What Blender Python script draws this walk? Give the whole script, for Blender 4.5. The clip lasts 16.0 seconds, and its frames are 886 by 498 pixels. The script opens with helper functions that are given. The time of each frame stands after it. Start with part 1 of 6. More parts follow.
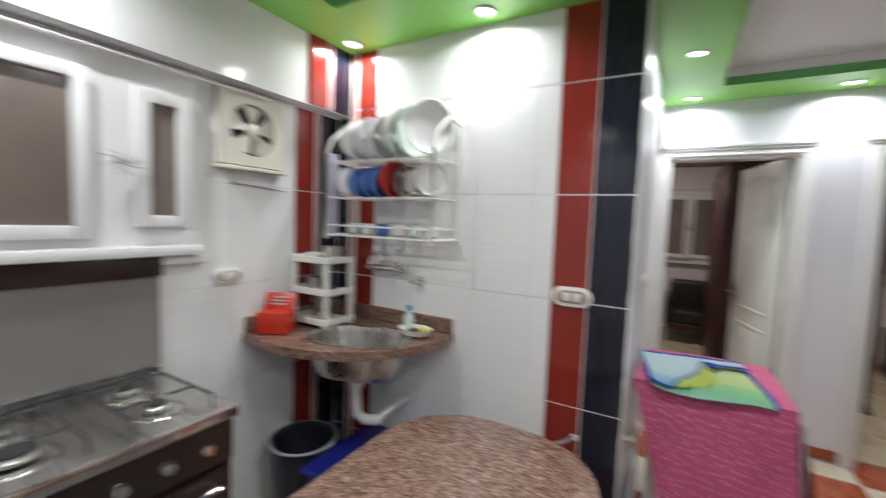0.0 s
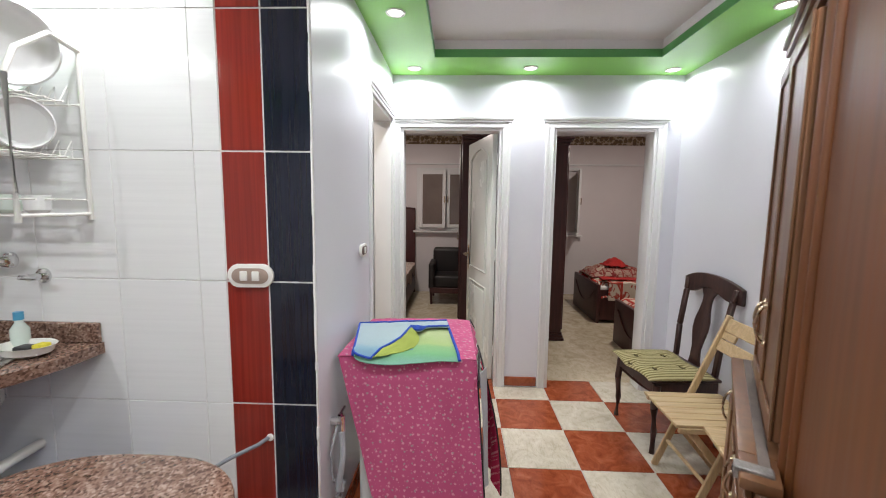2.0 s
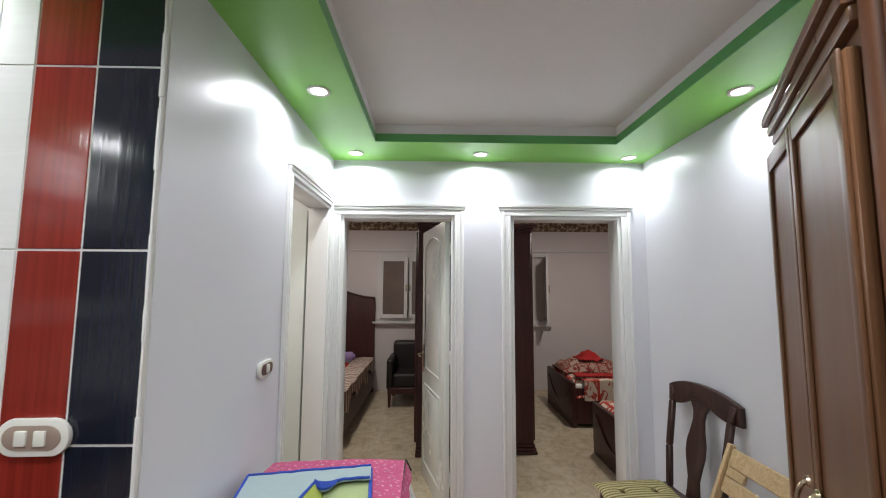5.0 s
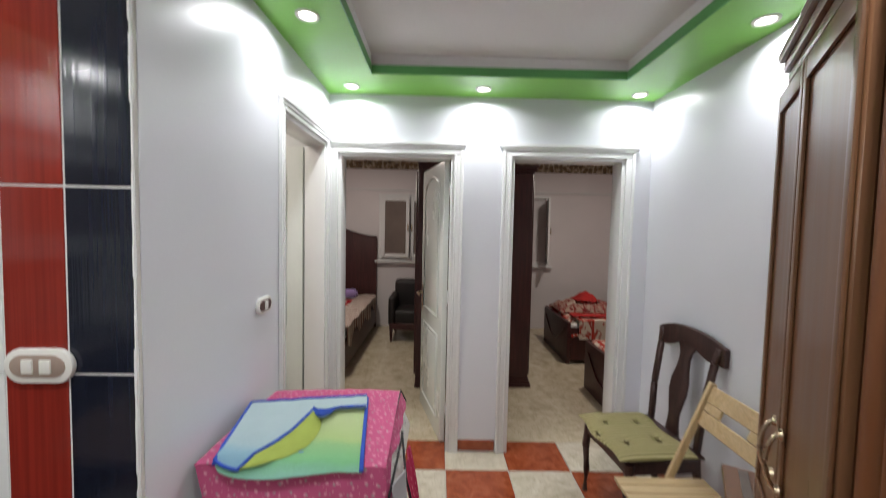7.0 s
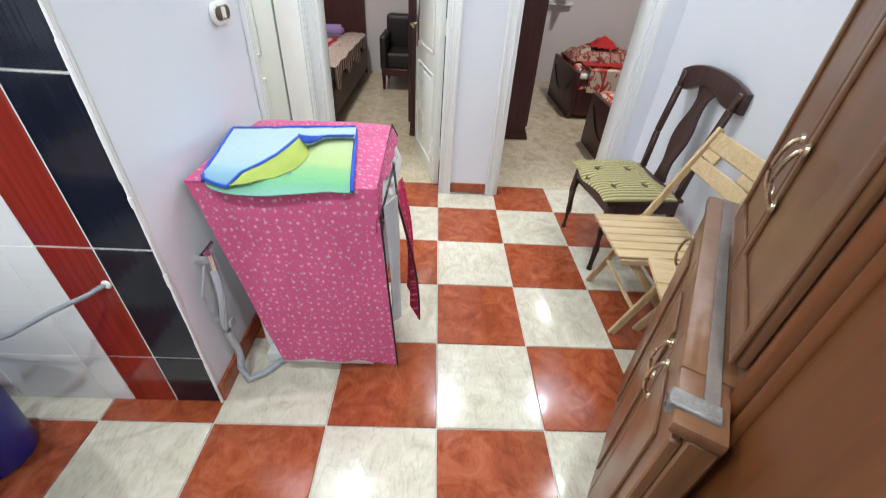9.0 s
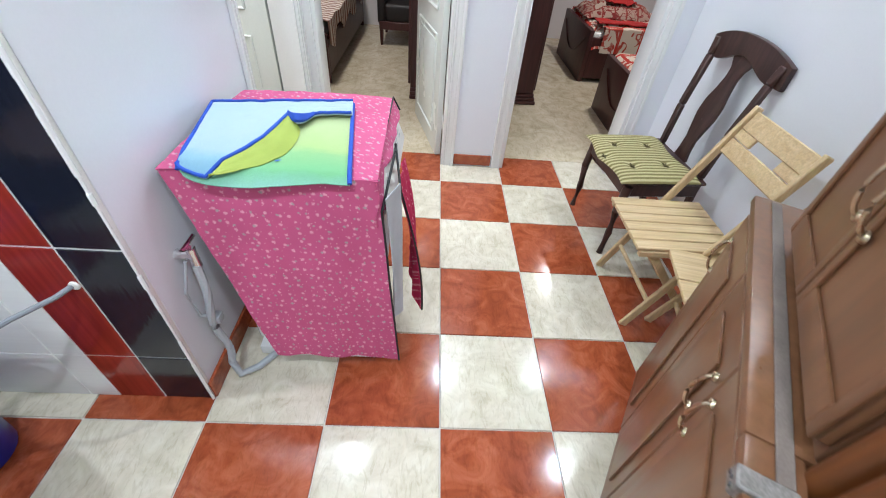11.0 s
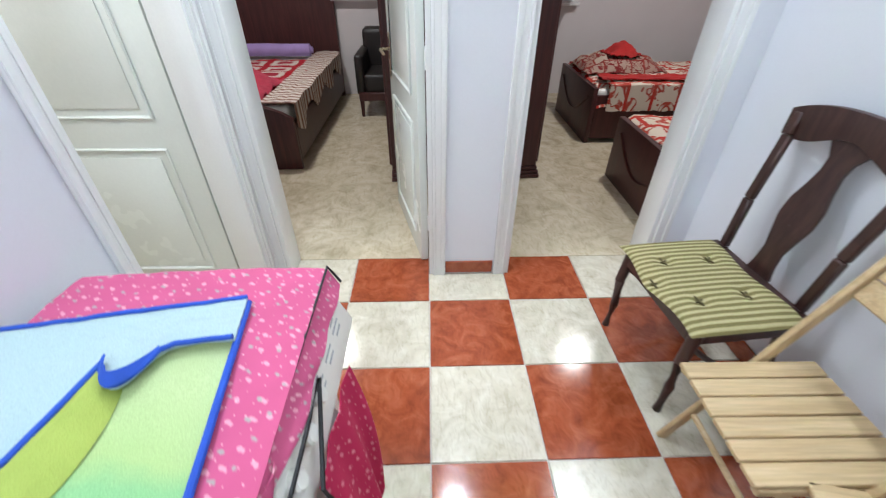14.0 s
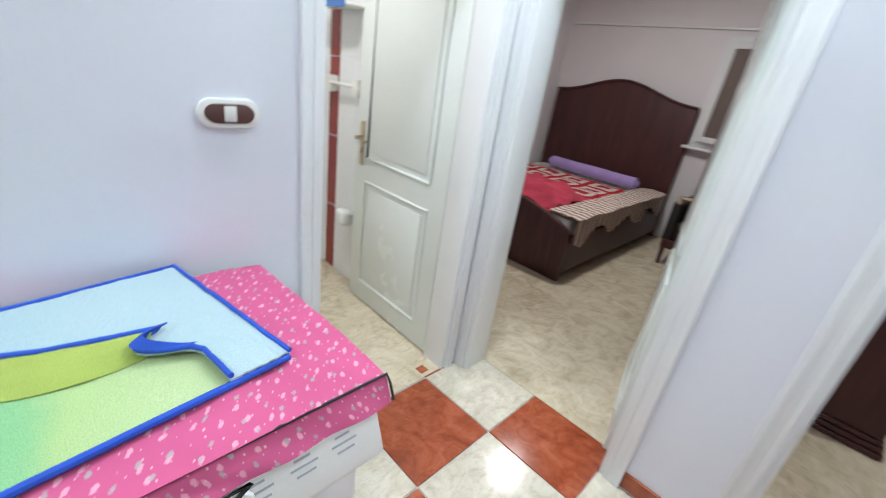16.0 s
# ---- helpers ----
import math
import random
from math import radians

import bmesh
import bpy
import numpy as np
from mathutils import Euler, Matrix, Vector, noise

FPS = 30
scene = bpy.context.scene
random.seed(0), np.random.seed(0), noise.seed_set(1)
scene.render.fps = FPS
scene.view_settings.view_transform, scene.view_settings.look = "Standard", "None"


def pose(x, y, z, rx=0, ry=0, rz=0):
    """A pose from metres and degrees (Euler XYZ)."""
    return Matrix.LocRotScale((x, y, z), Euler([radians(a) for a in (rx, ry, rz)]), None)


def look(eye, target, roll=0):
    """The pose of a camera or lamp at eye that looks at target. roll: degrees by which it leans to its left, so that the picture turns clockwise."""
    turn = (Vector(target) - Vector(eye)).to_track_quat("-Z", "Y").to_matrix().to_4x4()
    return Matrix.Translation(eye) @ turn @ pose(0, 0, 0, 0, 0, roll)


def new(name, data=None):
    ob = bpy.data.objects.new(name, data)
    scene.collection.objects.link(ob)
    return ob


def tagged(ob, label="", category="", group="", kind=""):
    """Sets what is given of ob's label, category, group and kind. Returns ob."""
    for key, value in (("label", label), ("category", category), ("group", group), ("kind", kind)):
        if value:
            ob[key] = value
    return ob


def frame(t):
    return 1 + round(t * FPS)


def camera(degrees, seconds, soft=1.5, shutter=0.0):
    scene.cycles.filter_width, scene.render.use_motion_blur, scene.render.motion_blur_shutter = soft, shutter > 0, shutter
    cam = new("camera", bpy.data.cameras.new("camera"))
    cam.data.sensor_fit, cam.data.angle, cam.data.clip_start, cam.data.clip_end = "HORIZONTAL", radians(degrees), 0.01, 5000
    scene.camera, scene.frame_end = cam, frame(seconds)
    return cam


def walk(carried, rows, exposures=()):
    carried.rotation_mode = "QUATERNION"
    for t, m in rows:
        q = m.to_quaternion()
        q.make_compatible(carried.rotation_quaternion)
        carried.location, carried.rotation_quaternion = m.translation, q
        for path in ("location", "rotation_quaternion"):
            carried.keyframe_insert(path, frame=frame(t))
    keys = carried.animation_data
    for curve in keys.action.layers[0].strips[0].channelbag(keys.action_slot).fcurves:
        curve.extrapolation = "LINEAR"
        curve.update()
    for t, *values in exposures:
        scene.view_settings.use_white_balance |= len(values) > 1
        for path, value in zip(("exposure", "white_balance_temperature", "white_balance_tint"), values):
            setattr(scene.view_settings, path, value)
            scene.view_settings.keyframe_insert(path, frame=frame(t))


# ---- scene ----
cam = camera(95.1, 16.0, 1.0, 0.6)
PATH = [
    (0, (-0.665, -3.281, 1.491), (-1.655, -1.549, 1.349), 2.1),
    (0.3, (-0.648, -3.234, 1.491), (-1.247, -1.337, 1.278), 2.6),
    (0.5, (-0.638, -3.218, 1.487), (-1.085, -1.283, 1.253), 2.6),
    (1, (-0.525, -3.144, 1.447), (-0.544, -1.165, 1.154), 2.0),
    (1.5, (-0.371, -3.01, 1.435), (-0.323, -1.022, 1.224), 0.6),
    (2, (-0.298, -2.912, 1.445), (-0.373, -0.926, 1.225), 0.7),
    (2.5, (-0.351, -2.803, 1.451), (-0.288, -0.813, 1.253), 1.6),
    (3, (-0.388, -2.737, 1.472), (-0.256, -0.746, 1.345), 1.7),
    (3.5, (-0.386, -2.691, 1.488), (-0.267, -0.696, 1.414), 1.9),
    (4, (-0.293, -2.601, 1.51), (-0.245, -0.602, 1.509), 0.5),
    (4.2, (-0.24, -2.563, 1.533), (-0.201, -0.564, 1.595), 0.5),
    (6.3, (-0.073, -2.495, 1.533), (-0.041, -0.508, 1.758), -0.7),
    (6.5, (-0.072, -2.502, 1.539), (-0.06, -0.51, 1.714), -0.4),
    (7, (-0.076, -2.496, 1.539), (-0.051, -0.499, 1.431), 1.2),
    (7.5, (-0.058, -2.472, 1.5), (0.005, -0.523, 1.057), 2.4),
    (8, (-0.058, -2.459, 1.455), (0.005, -0.593, 0.739), 2.7),
    (8.5, (-0.058, -2.44, 1.433), (0.007, -0.7, 0.449), 3.2),
    (9, (-0.056, -2.412, 1.403), (0.017, -0.797, 0.227), 3.8),
    (9.2, (-0.059, -2.411, 1.397), (0.022, -0.825, 0.182), 3.8),
    (11.3, (-0.107, -2.179, 1.41), (0.005, -0.689, 0.081), 5.9),
    (11.5, (-0.129, -2.136, 1.399), (0.019, -0.632, 0.089), 5.7),
    (12, (-0.132, -2.029, 1.398), (0.018, -0.518, 0.096), 5.1),
    (12.5, (-0.049, -1.862, 1.395), (-0.071, -0.312, 0.131), 2.9),
    (13, (0.029, -1.72, 1.4), (-0.038, -0.124, 0.198), 2.7),
    (13.5, (0.025, -1.595, 1.379), (0.124, 0.0, 0.177), 4.4),
    (14, (0.011, -1.483, 1.398), (0.07, 0.133, 0.22), 0.4),
    (14.5, (0.1, -1.392, 1.39), (-0.142, 0.29, 0.334), -1.9),
    (15, (0.283, -1.302, 1.414), (-0.419, 0.409, 0.654), 2.7),
    (15.5, (0.295, -1.253, 1.394), (-0.703, 0.319, 0.664), 5.0),
    (16, (0.232, -1.156, 1.356), (-0.999, 0.204, 0.56), 8.7),
]
EXPOSURES = [(0.0, -0.86, 6450, 13), (0.5, -0.78, 6500, 15), (1.5, -0.46, 6500, 15), (2.0, -0.52, 6450, 14), (4.0, -0.80, 6400, 12), (6.3, -0.82, 6450, 11), (7.0, -0.82, 6500, 12), (7.5, -0.45, 6650, 13), (8.0, -0.06, 6350, 11), (9.0, 0.05, 5950, 8), (12.0, 0.08, 5720, 8), (14.0, -0.02, 5700, 7), (16.0, -0.13, 5680, 7)]
walk(cam, [(t, look(eye, target, roll)) for t, eye, target, roll in PATH], EXPOSURES)

# ---- world and light ----
world = bpy.data.worlds.new("world")
scene.world = world
world.use_nodes = True
world.node_tree.nodes["Background"].inputs["Color"].default_value = (0.02, 0.025, 0.04, 1)
world.node_tree.nodes["Background"].inputs["Strength"].default_value = 0.2

SOFFIT, CEIL = 2.395, 2.505
# downlights: x, y, watts; the last six are unseen, added to fill the kitchen side
SPOTS = [(-0.63, -0.78, 7.0), (-0.625, 0.055, 9.0), (0.185, 0.05, 9.0), (1.175, 0.085, 5.5), (1.22, -0.84, 8.5),
         (-2.20, -1.63, 9.5), (-1.44, -1.635, 9.5), (-0.62, -2.30, 15), (0.25, -2.32, 12), (-2.12, -2.95, 15), (-1.36, -4.02, 9.5), (-0.10, -3.60, 16), (0.95, -3.60, 14)]
# bedroom and bathroom ceiling lamps: x, y, z, watts
ROOM_LAMPS = [(-1.15, 1.95, 2.655, 34), (1.75, 1.75, 2.655, 34), (-1.55, -0.55, 2.499, 19)]


# ---- materials ----
def shader(name, base, rough=0.5, metal=0.0, spec=0.5):
    m = bpy.data.materials.new(name)
    m.use_nodes = True
    b = m.node_tree.nodes["Principled BSDF"]
    b.inputs["Base Color"].default_value = (*base, 1)
    b.inputs["Roughness"].default_value = rough
    b.inputs["Metallic"].default_value = metal
    b.inputs["Specular IOR Level"].default_value = spec
    return m, m.node_tree.nodes, m.node_tree.links, b


def coords(n, l, stretch=(1, 1, 1), shuffle=False):
    tc = n.new("ShaderNodeTexCoord")
    mp = n.new("ShaderNodeMapping")
    mp.inputs["Scale"].default_value = stretch
    l.new(tc.outputs["Object"], mp.inputs["Vector"])
    if shuffle:
        info = n.new("ShaderNodeObjectInfo")
        mul = n.new("ShaderNodeMath")
        mul.operation = "MULTIPLY"
        mul.inputs[1].default_value = 37.0
        l.new(info.outputs["Random"], mul.inputs[0])
        l.new(mul.outputs[0], mp.inputs["Location"])
    return mp.outputs["Vector"]


def noise_tex(n, l, vec, scale, detail=4.0, rough=0.55, distort=0.0):
    t = n.new("ShaderNodeTexNoise")
    t.inputs["Scale"].default_value = scale
    t.inputs["Detail"].default_value = detail
    t.inputs["Roughness"].default_value = rough
    t.inputs["Distortion"].default_value = distort
    l.new(vec, t.inputs["Vector"])
    return t.outputs["Fac"]


def ramp(n, l, fac, stops):
    r = n.new("ShaderNodeValToRGB")
    while len(r.color_ramp.elements) < len(stops):
        r.color_ramp.elements.new(0.5)
    for e, (p, c) in zip(r.color_ramp.elements, stops):
        e.position, e.color = p, (*c, 1)
    l.new(fac, r.inputs["Fac"])
    return r.outputs["Color"]


def mix(n, l, fac, a, b, how="MIX"):
    x = n.new("ShaderNodeMix")
    x.data_type, x.blend_type = "RGBA", how
    for sock, v in ((x.inputs["Factor"], fac), (x.inputs["A"], a), (x.inputs["B"], b)):
        if hasattr(v, "links"):
            l.new(v, sock)
        elif isinstance(v, (int, float)):
            sock.default_value = v
        else:
            sock.default_value = (*v, 1)
    return x.outputs["Result"]


def bump(n, l, b, height, strength=0.2, dist=0.002):
    k = n.new("ShaderNodeBump")
    k.inputs["Strength"].default_value = strength
    k.inputs["Distance"].default_value = dist
    l.new(height, k.inputs["Height"])
    l.new(k.outputs["Normal"], b.inputs["Normal"])


def rough_var(n, l, b, fac, lo, hi):
    r = n.new("ShaderNodeMapRange")
    r.inputs["To Min"].default_value, r.inputs["To Max"].default_value = lo, hi
    l.new(fac, r.inputs["Value"])
    l.new(r.outputs["Result"], b.inputs["Roughness"])


def shade(c, k):
    return tuple(min(1, v * k) for v in c)


def mottled(name, base, rough=0.5, big=3.0, fine=60.0, amount=0.08, relief=0.15, dist=0.001, metal=0.0, stretch=(1, 1, 1), shuffle=False, spec=0.5):
    """A painted or plain surface with soft blotches and a fine grain."""
    m, n, l, b = shader(name, base, rough, metal, spec)
    v = coords(n, l, stretch, shuffle)
    f1, f2 = noise_tex(n, l, v, big), noise_tex(n, l, v, fine, 3)
    c1 = ramp(n, l, f1, [(0.3, shade(base, 1 - amount)), (0.7, shade(base, 1 + amount))])
    c2 = ramp(n, l, f2, [(0.3, (1 - amount,) * 3), (0.7, (1, 1, 1))])
    l.new(mix(n, l, 1.0, c1, c2, "MULTIPLY"), b.inputs["Base Color"])
    rough_var(n, l, b, f1, max(0.03, rough - 0.08), min(1, rough + 0.08))
    if relief:
        bump(n, l, b, f2, relief, dist)
    return m


def wood(name, dark, light, rough=0.35, axis=2, scale=1.0, shuffle=True, relief=0.12):
    """Wood with the grain along one axis."""
    m, n, l, b = shader(name, light, rough)
    st = [9 * scale] * 3
    st[axis] = 0.8 * scale
    v = coords(n, l, st, shuffle)
    f = noise_tex(n, l, v, 2.2, 6, 0.6, 1.2)
    st2 = [60 * scale] * 3
    st2[axis] = 2.5 * scale
    g = noise_tex(n, l, coords(n, l, st2, shuffle), 2.0, 3)
    c = ramp(n, l, f, [(0.3, dark), (0.52, tuple((a + c) / 2 for a, c in zip(dark, light))), (0.7, light)])
    c2 = ramp(n, l, g, [(0.35, (0.78,) * 3), (0.65, (1, 1, 1))])
    l.new(mix(n, l, 1.0, c, c2, "MULTIPLY"), b.inputs["Base Color"])
    rough_var(n, l, b, g, max(0.05, rough - 0.07), rough + 0.1)
    bump(n, l, b, g, relief, 0.0006)
    return m


def marble(name, low, mid, high, rough=0.14, scale=7.0):
    m, n, l, b = shader(name, mid, rough)
    v = coords(n, l, (1, 1, 1), True)
    f = noise_tex(n, l, v, scale, 8, 0.62, 1.5)
    g = noise_tex(n, l, coords(n, l, (2.2, 0.7, 1), True), scale * 2.2, 5, 0.6, 2.0)
    c = ramp(n, l, f, [(0.28, low), (0.5, mid), (0.72, high)])
    c2 = ramp(n, l, g, [(0.36, (0.82, 0.79, 0.74)), (0.5, (1, 1, 1)), (0.75, (1.0, 0.97, 0.93))])
    l.new(mix(n, l, 0.75, c, c2, "MULTIPLY"), b.inputs["Base Color"])
    rough_var(n, l, b, g, rough - 0.04, rough + 0.1)
    return m


def glazed(name, base, rough=0.1, ribs=0.0, axis=1, relief=0.10):
    """A glazed wall tile, with fine ribs, darker in their hollows, and slight waviness."""
    m, n, l, b = shader(name, base, rough)
    st = [1.5, 1.5, 1.5]
    st[axis] = 75
    f = noise_tex(n, l, coords(n, l, st, True), 1.0, 3)
    g = noise_tex(n, l, coords(n, l, (1, 1, 1), True), 5.0, 3)
    c = ramp(n, l, f, [(0.36, shade(base, 1 - ribs)), (0.6, base)])
    l.new(c, b.inputs["Base Color"])
    rough_var(n, l, b, g, rough * 0.7, rough * 1.5)
    bump(n, l, b, f, relief, 0.0008)
    return m


def speckled(name, cols, rough=0.15, scale=140):
    m, n, l, b = shader(name, cols[1], rough)
    v = coords(n, l)
    vo = n.new("ShaderNodeTexVoronoi")
    vo.inputs["Scale"].default_value = scale
    l.new(v, vo.inputs["Vector"])
    sep = n.new("ShaderNodeSeparateColor")
    l.new(vo.outputs["Color"], sep.inputs["Color"])
    f = noise_tex(n, l, v, scale * 0.25, 4)
    c = ramp(n, l, sep.outputs[0], [(0.05, cols[0]), (0.4, cols[1]), (0.75, cols[2]), (0.97, cols[3])])
    c2 = ramp(n, l, f, [(0.35, (0.72, 0.66, 0.62)), (0.65, (1, 1, 1))])
    l.new(mix(n, l, 0.8, c, c2, "MULTIPLY"), b.inputs["Base Color"])
    return m


def printed(name, base, prints, scale=34.0, rough=0.85, weave=900):
    """Cloth printed with small scattered motifs: rows of colour, pitch factor, radius within its cell."""
    m, n, l, b = shader(name, base, rough, 0, 0.2)
    v = coords(n, l)
    # unroll the cloth: top, front and side share one print
    sep = n.new("ShaderNodeSeparateXYZ")
    l.new(v, sep.inputs[0])

    def madd(a, k, c):
        q = n.new("ShaderNodeMath")
        q.operation = "MULTIPLY_ADD"
        l.new(a, q.inputs[0])
        q.inputs[1].default_value = k
        l.new(c, q.inputs[2])
        return q.outputs[0]
    flat = n.new("ShaderNodeCombineXYZ")
    l.new(madd(sep.outputs["Y"], 0.8, sep.outputs["X"]), flat.inputs["X"])
    l.new(madd(sep.outputs["Y"], 1.0, sep.outputs["Z"]), flat.inputs["Y"])
    wob = noise_tex(n, l, v, scale * 4.0, 2)
    col = None
    for k, (c, sc, rad) in enumerate(prints):
        mp = n.new("ShaderNodeMapping")
        mp.inputs["Location"].default_value = (k * 3.37, k * 1.71, 0)
        l.new(flat.outputs[0], mp.inputs["Vector"])
        vo = n.new("ShaderNodeTexVoronoi")
        vo.voronoi_dimensions = "2D"
        vo.inputs["Scale"].default_value = scale * sc
        vo.inputs["Randomness"].default_value = 0.62
        l.new(mp.outputs["Vector"], vo.inputs["Vector"])
        d = madd(wob, 0.30, vo.outputs["Distance"])
        fac = ramp(n, l, d, [(rad + 0.10, (0.85,) * 3), (rad + 0.19, (0, 0, 0))])
        col = mix(n, l, fac, col if col else base, c)
    f = noise_tex(n, l, v, 8, 3)
    col = mix(n, l, 1.0, col, ramp(n, l, f, [(0.3, (0.88,) * 3), (0.7, (1, 1, 1))]), "MULTIPLY")
    l.new(col, b.inputs["Base Color"])
    bump(n, l, b, noise_tex(n, l, v, weave, 1), 0.12, 0.0005)
    return m


def striped(name, a, c, axis, freq, rough=0.85, third=None):
    """Woven cloth with stripes across one axis."""
    m, n, l, b = shader(name, a, rough, 0, 0.2)
    v = coords(n, l)
    w = n.new("ShaderNodeTexWave")
    w.bands_direction = "XYZ"[axis]
    w.inputs["Scale"].default_value = freq
    w.inputs["Distortion"].default_value = 0.6
    w.inputs["Detail"].default_value = 2
    l.new(v, w.inputs["Vector"])
    stops = [(0.35, a), (0.55, c)] + ([(0.9, third)] if third else [])
    col = ramp(n, l, w.outputs["Fac"], stops)
    f = noise_tex(n, l, v, 200, 2)
    l.new(mix(n, l, 1.0, col, ramp(n, l, f, [(0.3, (0.8,) * 3), (0.7, (1, 1, 1))]), "MULTIPLY"), b.inputs["Base Color"])
    bump(n, l, b, f, 0.3, 0.001)
    return m


def blanket_mat(name, cols, scale=5.0):
    """A woven blanket with framed figures on a coloured ground."""
    m, n, l, b = shader(name, cols[0], 0.95, 0, 0.15)
    v = coords(n, l)
    br = n.new("ShaderNodeTexBrick")
    for key, c in (("Color1", cols[2]), ("Color2", cols[1]), ("Mortar", cols[0])):
        br.inputs[key].default_value = (*c, 1)
    br.inputs["Scale"].default_value = scale
    br.inputs["Mortar Size"].default_value = 0.035
    br.inputs["Mortar Smooth"].default_value = 0.2
    br.inputs["Row Height"].default_value = 0.42
    l.new(v, br.inputs["Vector"])
    f = noise_tex(n, l, v, scale * 2.4, 2, 0.4, 2.5)
    fig = ramp(n, l, f, [(0.50, (0, 0, 0)), (0.54, (1, 1, 1)), (0.60, (1, 1, 1)), (0.64, (0, 0, 0))])
    l.new(mix(n, l, fig, br.outputs["Color"], cols[3]), b.inputs["Base Color"])
    bump(n, l, b, noise_tex(n, l, v, 350, 2), 0.5, 0.002)
    return m


def framed_blanket(name, ground, frame_col, inner, scale=1.7):
    """Woven blanket with rows of framed rectangles."""
    m, n, l, b = shader(name, ground, 0.95, 0, 0.15)
    v = coords(n, l)
    bend = noise_tex(n, l, v, 5, 2)
    vec = mix(n, l, 0.06, v, bend)
    cells = []
    for size in (0.055, 0.135):
        br = n.new("ShaderNodeTexBrick")
        br.offset = 0.0
        br.inputs["Scale"].default_value = scale
        br.inputs["Mortar Size"].default_value = size
        br.inputs["Mortar Smooth"].default_value = 0.12
        br.inputs["Row Height"].default_value = 0.42
        l.new(vec, br.inputs["Vector"])
        cells.append(br.outputs["Fac"])
    col = mix(n, l, cells[0], frame_col, ground)
    col = mix(n, l, cells[1], inner, col)
    g = noise_tex(n, l, v, 90, 3)
    l.new(mix(n, l, 1.0, col, ramp(n, l, g, [(0.3, (0.75,) * 3), (0.7, (1, 1, 1))]), "MULTIPLY"), b.inputs["Base Color"])
    bump(n, l, b, noise_tex(n, l, v, 350, 2), 0.5, 0.002)
    return m


def glow(name, col, strength):
    m, n, l, b = shader(name, col, 0.4)
    b.inputs["Emission Color"].default_value = (*col, 1)
    b.inputs["Emission Strength"].default_value = strength
    return m


WALL = mottled("wall_paint", (0.73, 0.74, 0.79), 0.32, 1.2, 130, 0.02, 0.22, 0.0012)
ROOMWALL = mottled("bedroom_paint", (0.74, 0.70, 0.70), 0.55, 1.5, 90, 0.04, 0.2, 0.001)
CEILW = mottled("ceiling_paint", (0.74, 0.73, 0.72), 0.75, 1.0, 80, 0.03, 0.15)
GREEN = mottled("green_paint", (0.21, 0.52, 0.085), 0.42, 1.5, 120, 0.04, 0.12)
# the same green darkened, shade put into the colour
SHADEGREEN = mottled("shaded_green_paint", (0.10, 0.36, 0.10), 0.45, 1.5, 120, 0.05, 0.12)
TRIM = mottled("trim_gloss_paint", (0.78, 0.785, 0.78), 0.22, 2.0, 110, 0.03, 0.1, 0.0005)
DOORP = mottled("door_gloss_paint", (0.74, 0.775, 0.735), 0.25, 2.0, 100, 0.03, 0.1, 0.0005)
GROUT = mottled("grout", (0.62, 0.58, 0.52), 0.85, 8, 200, 0.1, 0.3)
WGROUT = mottled("wall_grout", (0.78, 0.77, 0.74), 0.8, 8, 200, 0.08, 0.3)
T_WHITE = glazed("white_wall_tile", (0.80, 0.81, 0.80), 0.12, 0.03)
T_RED = glazed("red_wall_tile", (0.275, 0.027, 0.017), 0.12, 0.22, 0, 0.45)
T_BLACK = glazed("black_wall_tile", (0.011, 0.014, 0.026), 0.11, 0.3, 0, 0.5)
T_LINE = glazed("striped_edge_tile", (0.70, 0.62, 0.58), 0.12, 0.1)
F_RED = marble("red_floor_tile", (0.20, 0.040, 0.014), (0.31, 0.070, 0.026), (0.42, 0.125, 0.055), 0.10, 9)
F_CREAM = marble("cream_floor_tile", (0.47, 0.42, 0.32), (0.595, 0.545, 0.435), (0.69, 0.65, 0.555), 0.10, 8)
F_ROOM = marble("beige_room_floor", (0.44, 0.37, 0.25), (0.58, 0.50, 0.36), (0.68, 0.61, 0.47), 0.16, 6)
SKIRT = marble("red_skirting_tile", (0.20, 0.040, 0.014), (0.30, 0.065, 0.024), (0.38, 0.10, 0.04), 0.2, 12)
BROWN = wood("brown_lacquered_wood", (0.152, 0.068, 0.030), (0.198, 0.092, 0.043), 0.30, 2, 0.4, True, 0.012)
ORANGE = wood("orange_brown_wood", (0.115, 0.034, 0.006), (0.178, 0.057, 0.012), 0.46, 2, 0.6)
DARKW = wood("dark_stained_wood", (0.044, 0.010, 0.010), (0.086, 0.022, 0.019), 0.42, 2, 1.0)
DARKCH = wood("dark_chair_wood", (0.032, 0.014, 0.012), (0.074, 0.034, 0.027), 0.32, 2, 1.5)
PINE = wood("pale_pine_wood", (0.52, 0.36, 0.18), (0.66, 0.50, 0.29), 0.45, 0, 1.2)
PINEY = wood("pale_pine_stile", (0.52, 0.36, 0.18), (0.66, 0.50, 0.29), 0.45, 2, 1.2)
GRANITE = speckled("brown_granite", [(0.09, 0.05, 0.036), (0.21, 0.125, 0.092), (0.29, 0.185, 0.14), (0.40, 0.29, 0.235)], 0.16, 150)
STEEL = mottled("brushed_steel", (0.62, 0.61, 0.58), 0.28, 3, 300, 0.06, 0.1, 0.0003, 1.0, (1, 14, 1))
CHROME = mottled("chrome", (0.75, 0.75, 0.75), 0.12, 6, 200, 0.04, 0, 0, 1.0)
BRASS = mottled("aged_brass_handle", (0.55, 0.45, 0.32), 0.28, 9, 220, 0.12, 0.1, 0.0004, 1.0)
